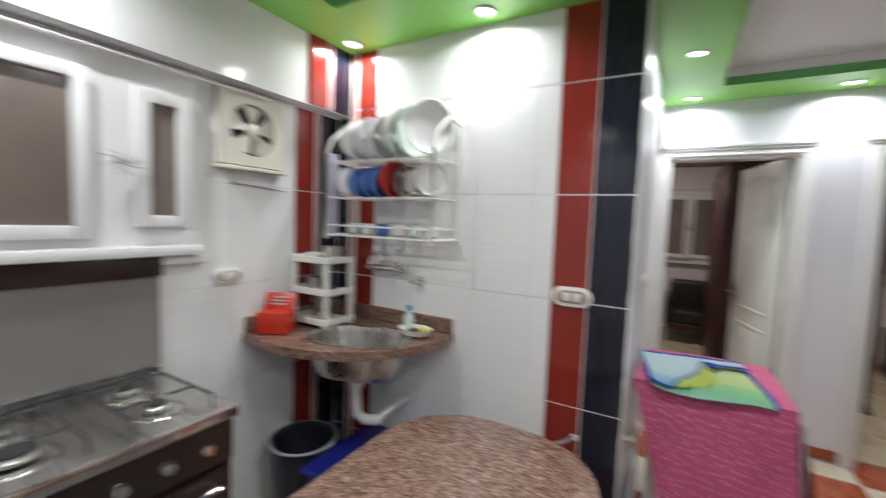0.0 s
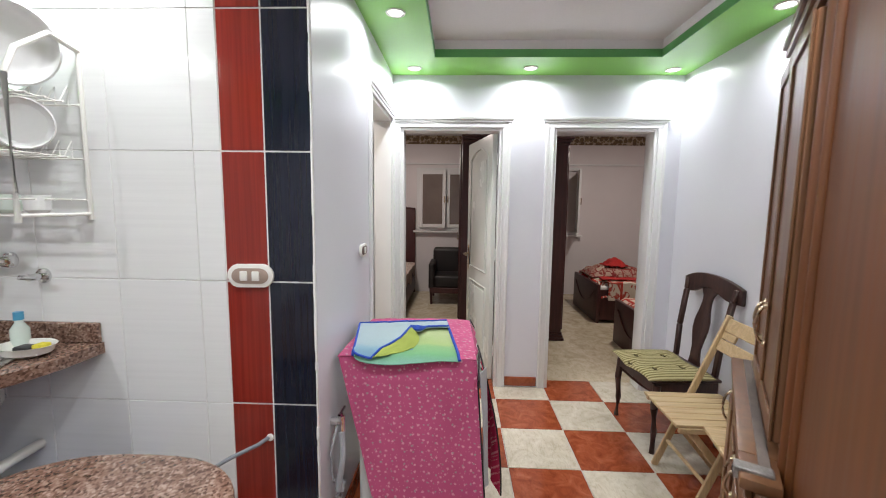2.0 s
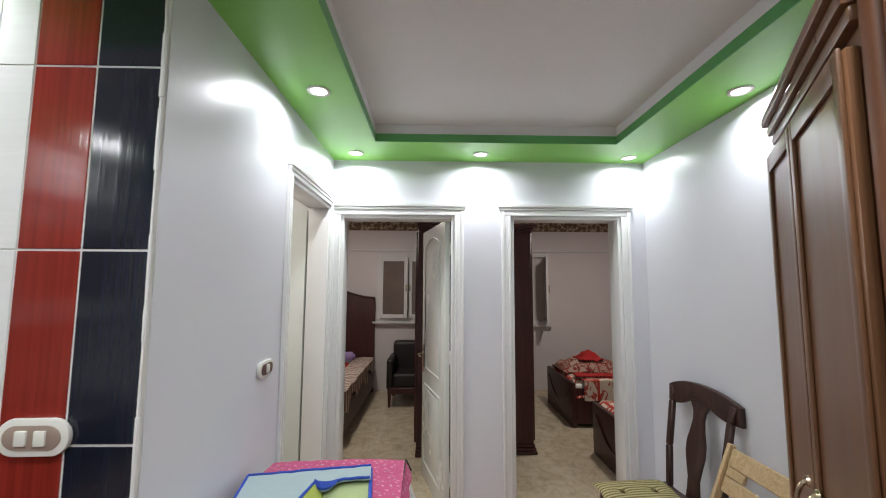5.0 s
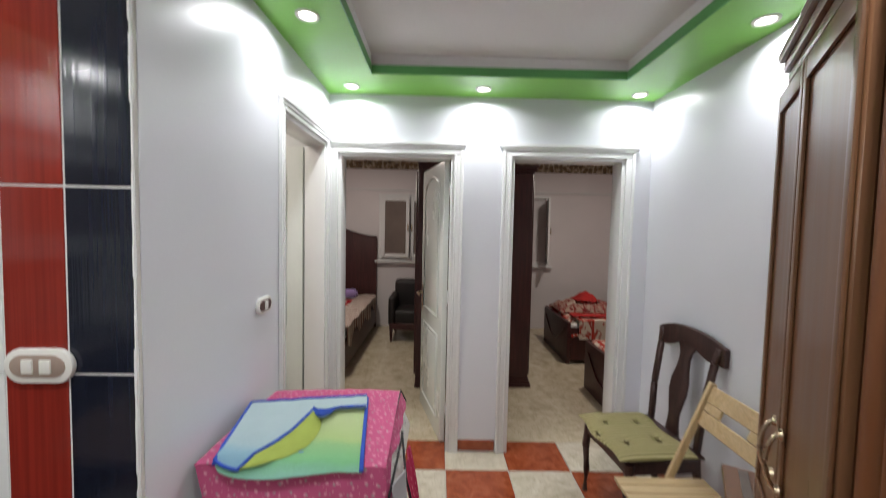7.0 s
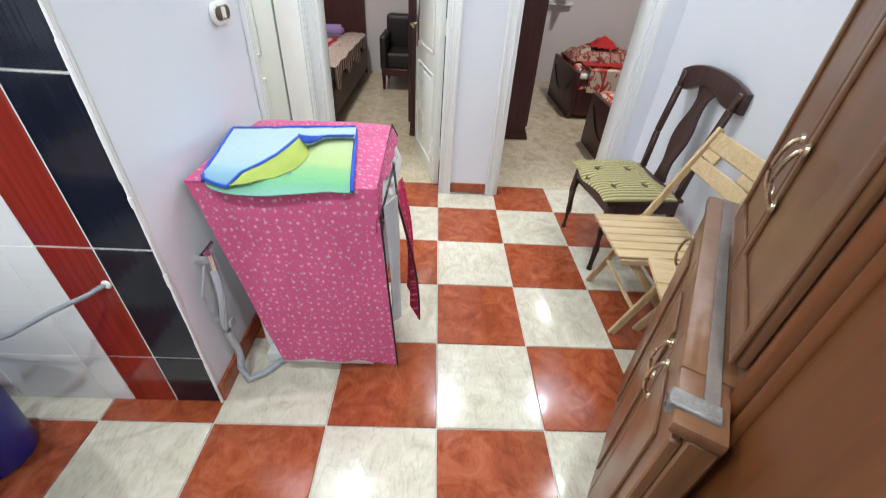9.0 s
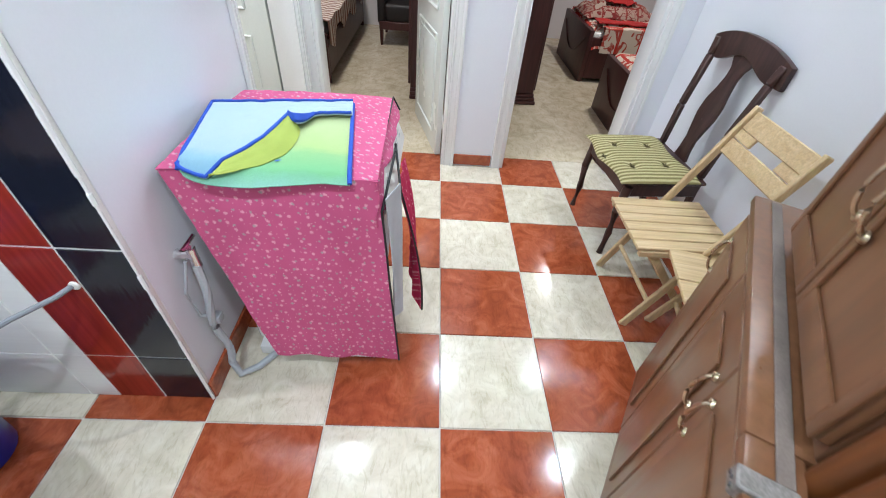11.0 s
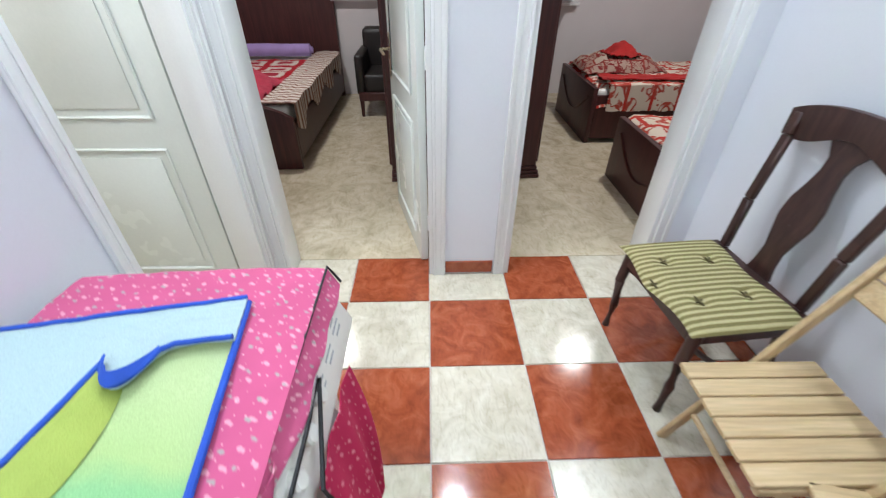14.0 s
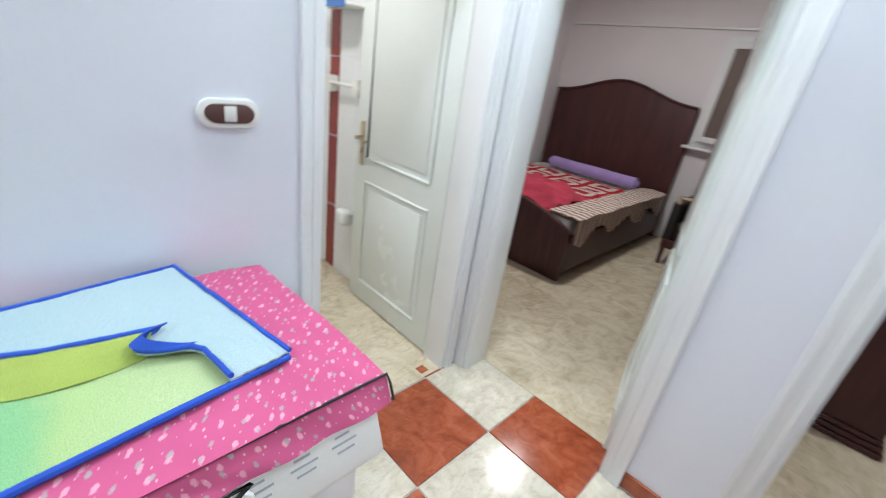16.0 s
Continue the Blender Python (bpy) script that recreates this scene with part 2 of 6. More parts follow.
PLASTIC = mottled("white_plastic", (0.78, 0.77, 0.72), 0.35, 4, 150, 0.03, 0.05, 0.0004)
GREYP = mottled("grey_plastic", (0.40, 0.42, 0.45), 0.45, 4, 150, 0.06, 0.08)
DARKP = mottled("dark_plastic", (0.03, 0.03, 0.032), 0.4, 4, 150, 0.1, 0.08)
HOSE = mottled("grey_rubber_hose", (0.21, 0.225, 0.25), 0.5, 6, 150, 0.1, 0.1)
LILACP = mottled("pale_lilac_plastic", (0.66, 0.65, 0.80), 0.35, 5, 120, 0.04, 0.05)
BLUEP = mottled("dark_blue_plastic", (0.014, 0.022, 0.22), 0.3, 4, 100, 0.1, 0.05)
REDP = mottled("red_plastic", (0.55, 0.03, 0.012), 0.3, 6, 100, 0.08, 0.05)
BLUEBOWL = mottled("blue_plastic", (0.06, 0.17, 0.50), 0.35, 6, 100, 0.06, 0.05)
PORCELAIN = mottled("porcelain", (0.80, 0.81, 0.80), 0.12, 5, 100, 0.02, 0)
PALEGREEN = mottled("pale_green_porcelain", (0.66, 0.75, 0.68), 0.14, 5, 100, 0.03, 0)
BRGLASS = mottled("brown_window_pane", (0.19, 0.15, 0.13), 0.18, 3, 60, 0.12, 0.1, 0.0008)
GREYGL = mottled("grey_lid_glass", (0.22, 0.205, 0.19), 0.12, 2, 80, 0.06, 0)
STOVEM = mottled("dark_stove_enamel", (0.030, 0.020, 0.018), 0.2, 4, 90, 0.15, 0.05)
PINK = printed("pink_printed_cover", (0.52, 0.098, 0.215), [((0.72, 0.36, 0.43), 1.0, 0.14), ((0.74, 0.42, 0.46), 1.5, 0.06), ((0.34, 0.36, 0.33), 0.85, 0.09)], 28)
PINKD = printed("crimson_printed_cover", (0.46, 0.022, 0.085), [((0.68, 0.26, 0.32), 1.0, 0.14), ((0.70, 0.36, 0.38), 1.4, 0.05)], 25)
LINING = mottled("grey_cover_lining", (0.50, 0.51, 0.54), 0.85, 9, 260, 0.1, 0.4, 0.001, spec=0.2)
ZIPPER = mottled("black_zip_tape", (0.012, 0.012, 0.014), 0.6, 20, 300, 0.2, 0.3)
HEM = mottled("blue_hem", (0.025, 0.08, 0.46), 0.9, 14, 500, 0.12, 0.5)
TWLYEL = mottled("yellow_green_towel", (0.40, 0.48, 0.11), 0.97, 6, 420, 0.12, 0.6, 0.002, spec=0.1)
CUSHION = striped("olive_striped_cushion", (0.185, 0.155, 0.06), (0.36, 0.31, 0.14), 1, 13, third=(0.46, 0.41, 0.22))
TUFT = mottled("olive_tuft", (0.10, 0.08, 0.03), 0.9, 20, 300, 0.2, 0.4)
LEATHER = mottled("black_upholstery", (0.016, 0.012, 0.011), 0.5, 6, 160, 0.2, 0.3)
LILAC = mottled("lilac_bolster", (0.40, 0.29, 0.60), 0.9, 8, 300, 0.1, 0.4)
BLK1 = framed_blanket("red_cream_blanket", (0.42, 0.018, 0.03), (0.68, 0.58, 0.52), (0.36, 0.03, 0.05))
BLK5 = blanket_mat("brown_cream_blanket", [(0.26, 0.05, 0.04), (0.50, 0.40, 0.32), (0.24, 0.10, 0.08), (0.20, 0.03, 0.03)], 4.0)
BLK2 = blanket_mat("cream_red_blanket", [(0.50, 0.045, 0.035), (0.66, 0.56, 0.46), (0.70, 0.60, 0.50), (0.42, 0.07, 0.05)], 2.2)
BLK3 = mottled("crimson_blanket", (0.50, 0.045, 0.085), 0.95, 9, 300, 0.25, 0.6, 0.003)
BLK4 = striped("cream_fringe_blanket", (0.30, 0.17, 0.13), (0.70, 0.62, 0.54), 1, 4.5, third=(0.74, 0.67, 0.60))
REDCLOTH = mottled("red_cloth", (0.40, 0.018, 0.016), 0.9, 8, 300, 0.15, 0.5)
BORDER = printed("leaf_pattern_border", (0.50, 0.42, 0.32), [((0.10, 0.06, 0.035), 0.6, 0.42), ((0.22, 0.15, 0.08), 0.9, 0.36)], 22)
LAMPG = glow("downlight_diffuser", (1.0, 0.98, 0.95), 14)
INK = mottled("black_print", (0.03, 0.03, 0.035), 0.5, 9, 200, 0.1, 0)
WORNM = mottled("worn_grey_metal", (0.30, 0.28, 0.26), 0.5, 25, 200, 0.3, 0.3, 0.001, 0.5)
STRIP = mottled("pale_dusty_strip", (0.17, 0.135, 0.115), 0.9, 14, 250, 0.2, 0.3)
MINT = striped("mint_striped_cloth", (0.30, 0.55, 0.42), (0.70, 0.76, 0.72), 0, 26)


# ---- shapes ----
def box(bm, lo, hi, bevel=0.0, seg=1):
    r = bmesh.ops.create_cube(bm, size=1.0)
    c = [(a + b) / 2 for a, b in zip(lo, hi)]
    s = [abs(b - a) for a, b in zip(lo, hi)]
    bmesh.ops.transform(bm, matrix=Matrix.LocRotScale(c, None, s), verts=r["verts"])
    if bevel:
        es = list({e for v in r["verts"] for e in v.link_edges})
        bmesh.ops.bevel(bm, geom=es, offset=min(bevel, min(s) * 0.45), segments=seg, profile=0.6, affect="EDGES")
    return bm


def new_box(lo, hi, bevel=0.0, seg=1):
    return box(bmesh.new(), lo, hi, bevel, seg)


def tube(bm, pts, r, seg=8, r_end=None, cap=True):
    """A round bar swept along points, tapering from r to r_end."""
    pts = [Vector(p) for p in pts]
    rings = []
    for k, p in enumerate(pts):
        a = pts[max(0, k - 1)]
        b = pts[min(len(pts) - 1, k + 1)]
        q = (b - a).to_track_quat("Z", "Y")
        rr = r if r_end is None else r + (r_end - r) * k / (len(pts) - 1)
        rings.append([bm.verts.new(p + q @ Vector((rr * math.cos(t), rr * math.sin(t), 0))) for t in (2 * math.pi * j / seg for j in range(seg))])
    for a, b in zip(rings, rings[1:]):
        for j in range(seg):
            bm.faces.new((a[j], a[(j + 1) % seg], b[(j + 1) % seg], b[j]))
    if cap:
        bm.faces.new(rings[0][::-1])
        bm.faces.new(rings[-1])
    return bm


def bar(bm, p0, p1, w, d, up=(0, 0, 1), bevel=0.003):
    """A rectangular bar from p0 to p1, w across and d deep (d along up)."""
    p0, p1 = Vector(p0), Vector(p1)
    z = (p1 - p0).normalized()
    y = (Vector(up) - z * Vector(up).dot(z)).normalized()
    x = y.cross(z)
    m = Matrix((x, y, z)).transposed().to_4x4()
    m.translation = (p0 + p1) / 2
    tmp = new_box((-w / 2, -d / 2, -(p1 - p0).length / 2), (w / 2, d / 2, (p1 - p0).length / 2), bevel)
    tmp.transform(m)
    me = bpy.data.meshes.new("tmp")
    tmp.to_mesh(me)
    tmp.free()
    bm.from_mesh(me)
    bpy.data.meshes.remove(me)
    return bm


def prism(bm, outline, z0, z1, bevel=0.0):
    """An upright solid over a plan outline."""
    vs = [bm.verts.new((x, y, z0)) for x, y in outline]
    f = bm.faces.new(vs)
    r = bmesh.ops.extrude_face_region(bm, geom=[f])
    top = [g for g in r["geom"] if isinstance(g, bmesh.types.BMVert)]
    bmesh.ops.translate(bm, verts=top, vec=(0, 0, z1 - z0))
    if bevel:
        es = [e for e in bm.edges if abs(e.verts[0].co.z - e.verts[1].co.z) < 1e-6]
        bmesh.ops.bevel(bm, geom=es, offset=bevel, segments=2, profile=0.6, affect="EDGES")
    bmesh.ops.recalc_face_normals(bm, faces=bm.faces)
    return bm


def lathe(bm, prof, centre=(0, 0, 0), seg=24, m=None):
    """A round body from (radius, height) pairs."""
    rings = []
    for r, z in prof:
        ring = []
        for j in range(seg):
            t = 2 * math.pi * j / seg
            p = Vector((r * math.cos(t), r * math.sin(t), z))
            ring.append(bm.verts.new((m @ p if m else p) + Vector(centre)))
        rings.append(ring)
    for a, b in zip(rings, rings[1:]):
        for j in range(seg):
            bm.faces.new((a[j], a[(j + 1) % seg], b[(j + 1) % seg], b[j]))
    if prof[0][0] > 1e-4:
        bm.faces.new(rings[0][::-1])
    if prof[-1][0] > 1e-4:
        bm.faces.new(rings[-1])
    bmesh.ops.remove_doubles(bm, verts=bm.verts, dist=1e-5)
    return bm


def sheet(bm, fn, nu, nv, thick=0.0):
    """A cloth or curved sheet from fn(u, v), given a thickness."""
    g = [[bm.verts.new(fn(i / nu, j / nv)) for j in range(nv + 1)] for i in range(nu + 1)]
    fs = [bm.faces.new((g[i][j], g[i + 1][j], g[i + 1][j + 1], g[i][j + 1])) for i in range(nu) for j in range(nv)]
    bmesh.ops.recalc_face_normals(bm, faces=fs)
    bm.normal_update()
    if thick:
        h = [[bm.verts.new(v.co - v.normal * thick) for v in col] for col in g]
        for i in range(nu):
            for j in range(nv):
                bm.faces.new((h[i][j], h[i][j + 1], h[i + 1][j + 1], h[i + 1][j]))
        for i in range(nu):
            for j in (0, nv):
                bm.faces.new((g[i][j], g[i + 1][j], h[i + 1][j], h[i][j]))
        for j in range(nv):
            for i in (0, nu):
                bm.faces.new((g[i][j], g[i][j + 1], h[i][j + 1], h[i][j]))
        bmesh.ops.recalc_face_normals(bm, faces=bm.faces)
    return bm


def quad_pt(a, b, c, d, u, v):
    """Bilinear point: a at 0,0; b at 1,0; c at 1,1; d at 0,1."""
    a, b, c, d = Vector(a), Vector(b), Vector(c), Vector(d)
    return (a * (1 - u) + b * u) * (1 - v) + (d * (1 - u) + c * u) * v


def mesh_ob(name, bm, material, m=None):
    me = bpy.data.meshes.new(name)
    if m is not None:
        bm.transform(m)
    bm.to_mesh(me)
    bm.free()
    me.materials.append(material)
    me.polygons.foreach_set("use_smooth", [True] * len(me.polygons))
    me.set_sharp_from_angle(angle=radians(38))
    return new(name, me)


def part(name, bm, material, parent, label="", m=None):
    ob = mesh_ob(name, bm, material, m)
    ob.parent = parent
    if parent.parent is None:
        ob.matrix_parent_inverse = parent.matrix_basis.inverted()
    return tagged(ob, label)


def thing(name, at, label, category, group="", kind=""):
    ob = new(name)
    ob.empty_display_size = 0.05
    ob.location = at
    ob.matrix_basis = Matrix.Translation(at)
    return tagged(ob, label, category, group, kind)


def solo(name, bm, material, label, category, group="", kind="", m=None):
    return tagged(mesh_ob(name, bm, material, m), label, category, group, kind)


def piece(name, me, parent, at, turn=(0, 0, 0), size=(1, 1, 1)):
    """One of many alike pieces, sharing its mesh."""
    ob = new(name, me)
    ob.parent = parent
    ob.matrix_basis = Matrix.LocRotScale(at, Euler(turn), size)
    if parent.parent is None:
        ob.matrix_parent_inverse = parent.matrix_basis.inverted()
    return ob


# ---- structure ----
LX, RX = -0.805, 1.33          # hall walls
WY0, WY1 = 0.212, 0.352         # wall with the two bedroom doors
SY = -1.515                   # sink wall, kitchen side
KX, KY = -2.40, -4.35         # kitchen side and back walls
BY = 3.70                     # bedrooms' back wall
TOP = 2.62


def struct(name, bm, mat, label, category="wall"):
    return solo(name, bm, mat, label, category, kind="structure")


floor = struct("floor", new_box((KX - 0.15, KY - 0.15, -0.12), (RX + 0.75, WY1, -0.006)), GROUT, "floor bed of checkered red and cream tiles", "floor")
room_floor = struct("floor_bedrooms", new_box((-2.9, WY1, -0.12), (3.6, BY + 0.15, 0.0)), F_ROOM, "beige marble-patterned bedroom floor", "floor")
bath_floor = struct("floor_bathroom", new_box((-2.55, SY + 0.13, -0.005), (LX - 0.002, WY1 - 0.002, 0.002)), F_ROOM, "beige bathroom floor", "floor")

# wall with two bedroom doors: opening spans on x
D1, D2, DH = (-0.745, 0.022), (0.402, 1.158), 2.015
bm = bmesh.new()
for x0, x1, z0 in ((-2.55, D1[0], 0), (D1[1], D2[0], 0), (D2[1], 3.6, 0), (D1[0], D1[1], DH), (D2[0], D2[1], DH)):
    box(bm, (x0, WY0, z0), (x1, WY1, TOP))
wall_north = struct("wall_north", bm, WALL, "white gloss-painted wall with two bedroom doorways")
# hall's left wall with the bathroom door
B0, B1 = -0.592, 0.122
bm = bmesh.new()
for y0, y1, z0 in ((SY + 0.021, B0, 0), (B1, WY0, 0), (B0, B1, 2.06)):
    box(bm, (LX - 0.12, y0, z0), (LX, y1, TOP))
wall_west = struct("wall_west", bm, WALL, "white gloss-painted hall wall with bathroom doorway")
wall_sink = struct("wall_sink", new_box((KX - 0.15, SY + 0.003, 0), (LX - 0.001, SY + 0.02, TOP)), WGROUT, "kitchen wall clad in glazed tiles")
wall_kitchen_west = struct("wall_kitchen_west", new_box((KX - 0.15, KY, 0), (KX - 0.003, SY + 0.003, TOP)), WGROUT, "kitchen wall clad in white tiles")
wall_east = struct("wall_east", new_box((RX, -1.9, 0), (RX + 0.12, WY0, TOP)), WALL, "white gloss-painted hall wall")
wall_back = struct("wall_back", new_box((KX - 0.15, KY - 0.12, 0), (RX + 0.75, KY, TOP)), WALL, "white painted kitchen back wall")
wall_south_east = struct("wall_south_east", new_box((RX + 0.6, KY, 0), (RX + 0.72, -1.9, TOP)), WALL, "white painted wall behind the cupboard")
wall_return = struct("wall_return", new_box((RX + 0.12, -1.9, 0), (RX + 0.72, -1.78, TOP)), WALL, "short white wall return")
beam = struct("trim_beam", new_box((KX - 0.012, KY, 2.05), (KX + 0.085, SY, TOP)), T_WHITE, "white tiled beam above the kitchen window", "beam")
bm = bmesh.new()
rng = random.Random(5)
last = 0.0
while last < 2.36:
    step = rng.uniform(0.03, 0.09)
    tube(bm, [(LX, SY, last), (LX, SY, min(2.38, last + step))], rng.uniform(0.003, 0.0062), 6)
    last += step
struct("trim_caulk", bm, TRIM, "uneven white caulk along the tiled corner", "trim")
# bedrooms and bathroom shells
struct("wall_bedroom_back", new_box((-2.9, BY, 0), (3.6, BY + 0.12, 2.75)), ROOMWALL, "dull pinkish white bedroom wall")
struct("wall_bedroom_west", new_box((-2.78, WY1, 0), (-2.66, BY, 2.75)), ROOMWALL, "dull white bedroom wall")
struct("wall_bedroom_east", new_box((3.48, WY1, 0), (3.60, BY, 2.75)), ROOMWALL, "dull white bedroom wall")
struct("wall_partition", new_box((0.17, WY1, 0), (0.27, BY, 2.75)), ROOMWALL, "partition between two bedrooms")
struct("ceiling_bedrooms", new_box((-2.9, WY1, 2.66), (3.6, BY + 0.12, 2.76)), CEILW, "white bedroom ceiling", "ceiling")
struct("trim_border", new_box((-2.66, BY - 0.012, 2.395), (3.48, BY, 2.53)), BORDER, "brown leaf patterned wallpaper border", "border")
struct("trim_conduit", new_box((-2.66, BY - 0.022, 2.075), (3.48, BY, 2.10), 0.004), TRIM, "thin painted ledge along the bedroom wall", "ledge")
struct("wall_bathroom_west", new_box((-2.55, SY + 0.13, 0), (-2.45, WY0, TOP)), WGROUT, "bathroom tiled wall")

# hall and kitchen ceiling: green dropped border round two white trays
TRAYS = [(-0.472, 0.985, -2.10, -0.152), (-2.02, -1.02, -3.90, -1.94)]
bm = bmesh.new()
xs = sorted({KX - 0.012, LX - 0.06, RX + 0.72} | {v for t in TRAYS for v in t[:2]})
ys = sorted({KY, SY + 0.065, WY0} | {v for t in TRAYS for v in t[2:]})
for xa, xb in zip(xs, xs[1:]):
    for ya, yb in zip(ys, ys[1:]):
        cx, cy = (xa + xb) / 2, (ya + yb) / 2
        if cx < LX - 0.06 and cy > SY + 0.065:
            continue
        if not any(t[0] < cx < t[1] and t[2] < cy < t[3] for t in TRAYS):
            box(bm, (xa, ya, SOFFIT), (xb, yb, SOFFIT + 0.045))
# weld the border into one body
shared = {}
for f in bm.faces:
    shared.setdefault(tuple(round(c, 4) for c in f.calc_center_median()), []).append(f)
bmesh.ops.delete(bm, geom=[f for fs in shared.values() if len(fs) > 1 for f in fs], context="FACES")
bmesh.ops.remove_doubles(bm, verts=bm.verts, dist=1e-4)
soffit = struct("ceiling_soffit", bm, GREEN, "bright green dropped ceiling border", "ceiling")
struct("ceiling", new_box((KX - 0.15, KY, CEIL), (RX + 0.72, WY0, CEIL + 0.1)), CEILW, "white recessed ceiling", "ceiling")
for k, (xa, xb, ya, yb) in enumerate(TRAYS):
    bm = bmesh.new()
    w = 0.03
    for lo, hi in (((xa - w, ya - w), (xa, yb + w)), ((xb, ya - w), (xb + w, yb + w)), ((xa, ya - w), (xb, ya)), ((xa, yb), (xb, yb + w))):
        box(bm, (*lo, SOFFIT + 0.046), (*hi, CEIL - 0.001))
    struct("trim_tray", bm, CEILW, "white edge of the recessed ceiling", "ceiling trim")
    # inner edge of the green border, its shade painted in
    bm = bmesh.new()
    e = 0.004
    for lo, hi in (((xa, ya), (xa + e, yb)), ((xb - e, ya), (xb, yb)), ((xa + e, ya), (xb - e, ya + e)), ((xa + e, yb - e), (xb - e, yb))):
        box(bm, (*lo, SOFFIT + 0.001), (*hi, SOFFIT + 0.05))
    struct("trim_tray_edge", bm, SHADEGREEN, "green edge of the dropped ceiling, darkened as in shade", "ceiling trim")


# ---- downlights ----
def downlight(x, y, watts):
    t = thing("downlight", (x, y, SOFFIT), "round white recessed ceiling downlight, switched on", "ceiling light", "recessed downlights")
    part("rim", lathe(bmesh.new(), [(0.034, -0.001), (0.037, -0.006), (0.048, -0.006), (0.050, -0.001)], (x, y, SOFFIT), 28), PLASTIC, t)
    part("diffuser", lathe(bmesh.new(), [(0.0, -0.0045), (0.020, -0.0042), (0.034, -0.002)], (x, y, SOFFIT), 24), LAMPG, t, "glowing white diffuser")
    d = bpy.data.lights.new("downlight_lamp", "AREA")
    d.shape, d.size, d.energy, d.color = "DISK", 0.07, watts, (0.955, 0.975, 1.0)
    d.spread = radians(160)
    lamp = new("downlight_lamp", d)
    lamp.matrix_basis = Matrix.Translation((x, y, SOFFIT - 0.008))


for x, y, w in SPOTS:
    downlight(x, y, w)


def room_lamp(x, y, z, watts):
    t = thing("ceiling_lamp", (x, y, z), "round white ceiling lamp, switched on", "ceiling light", "room ceiling lamps")
    part("base", lathe(bmesh.new(), [(0.12, 0.0), (0.12, -0.02), (0.10, -0.025), (0, -0.025)], (x, y, z), 28), PLASTIC, t)
    part("shade", lathe(bmesh.new(), [(0.10, -0.026), (0.098, -0.04), (0.07, -0.06), (0, -0.066)], (x, y, z), 28), glow("lamp_shade_glow", (1.0, 0.93, 0.84), 4), t, "glowing white shade")
    d = bpy.data.lights.new("room_lamp", "AREA")
    d.shape, d.size, d.energy, d.color = "DISK", 0.18, watts, (1.0, 0.91, 0.81)
    new("room_lamp", d).matrix_basis = Matrix.Translation((x, y, z - 0.07))


for lamp_row in ROOM_LAMPS:
    room_lamp(*lamp_row)


# ---- door frames and doors ----
def casing(name, axis, face, a, b, h, sign, label, depth0, depth1, over=0.02, W=0.062):
    """Moulded casing round an opening from a to b, on a wall face; axis 'y': the wall's face is y = face."""
    t = tagged(new(name), label, "door frame", kind="structure")

    def P(u, d, z):
        return (u, face + sign * d, z) if axis == "y" else (face + sign * d, u, z)

    def bx(bm, u0, u1, d0, d1, z0, z1, bev=0.004):
        p, q = P(u0, d0, z0), P(u1, d1, z1)
        box(bm, [min(i, j) for i, j in zip(p, q)], [max(i, j) for i, j in zip(p, q)], bev, 2)

    for u0, u1, inner in ((a - W, a, 1), (b, b + W, -1)):
        bm = bmesh.new()
        bx(bm, u0, u1, 0.0, 0.014, 0, h + W)
        bx(bm, *((u0, u0 + 0.022) if inner == 1 else (u1 - 0.022, u1)), 0.012, 0.019, 0, h + W, 0.006)
        bx(bm, *((u1 - 0.014, u1) if inner == 1 else (u0, u0 + 0.014)), 0.012, 0.017, 0, h, 0.003)
        part("casing", bm, TRIM, t)
    bm = bmesh.new()
    bx(bm, a - W - over, b + W + over, 0.0, 0.03, h + W - 0.005, h + W + 0.018, 0.004)
    bx(bm, a - W - over * 0.5, b + W + over * 0.5, 0.0, 0.024, h + W - 0.022, h + W - 0.005, 0.004)
    bx(bm, a - W + 0.022, b + W - 0.022, 0.0, 0.016, h, h + W - 0.022, 0.004)
    bx(bm, a, b, 0.012, 0.020, h, h + 0.014, 0.003)
    part("head_casing", bm, TRIM, t)
    for u0, u1 in ((a, a + 0.022), (b - 0.022, b)):
        bm = bmesh.new()
        bx(bm, u0, u1, depth1, depth0, 0, h, 0.002)
        part("jamb", bm, TRIM, t)
    bm = bmesh.new()
    bx(bm, a + 0.022, b - 0.022, depth1, depth0, h - 0.022, h, 0.002)
    part("head_jamb", bm, TRIM, t)
    return t


casing("door_frame_1", "y", WY0, D1[0], D1[1], DH, -1, "cream gloss moulded door frame of a bedroom", 0.004, -(WY1 - WY0) - 0.004, 0.014)
casing("door_frame_2", "y", WY0, D2[0], D2[1], DH, -1, "cream gloss moulded door frame of a bedroom", 0.004, -(WY1 - WY0) - 0.004)
casing("door_frame_3", "x", LX, B0, B1, 2.06, 1, "cream gloss moulded door frame of the bathroom", 0.004, -0.124, 0.006, 0.046)


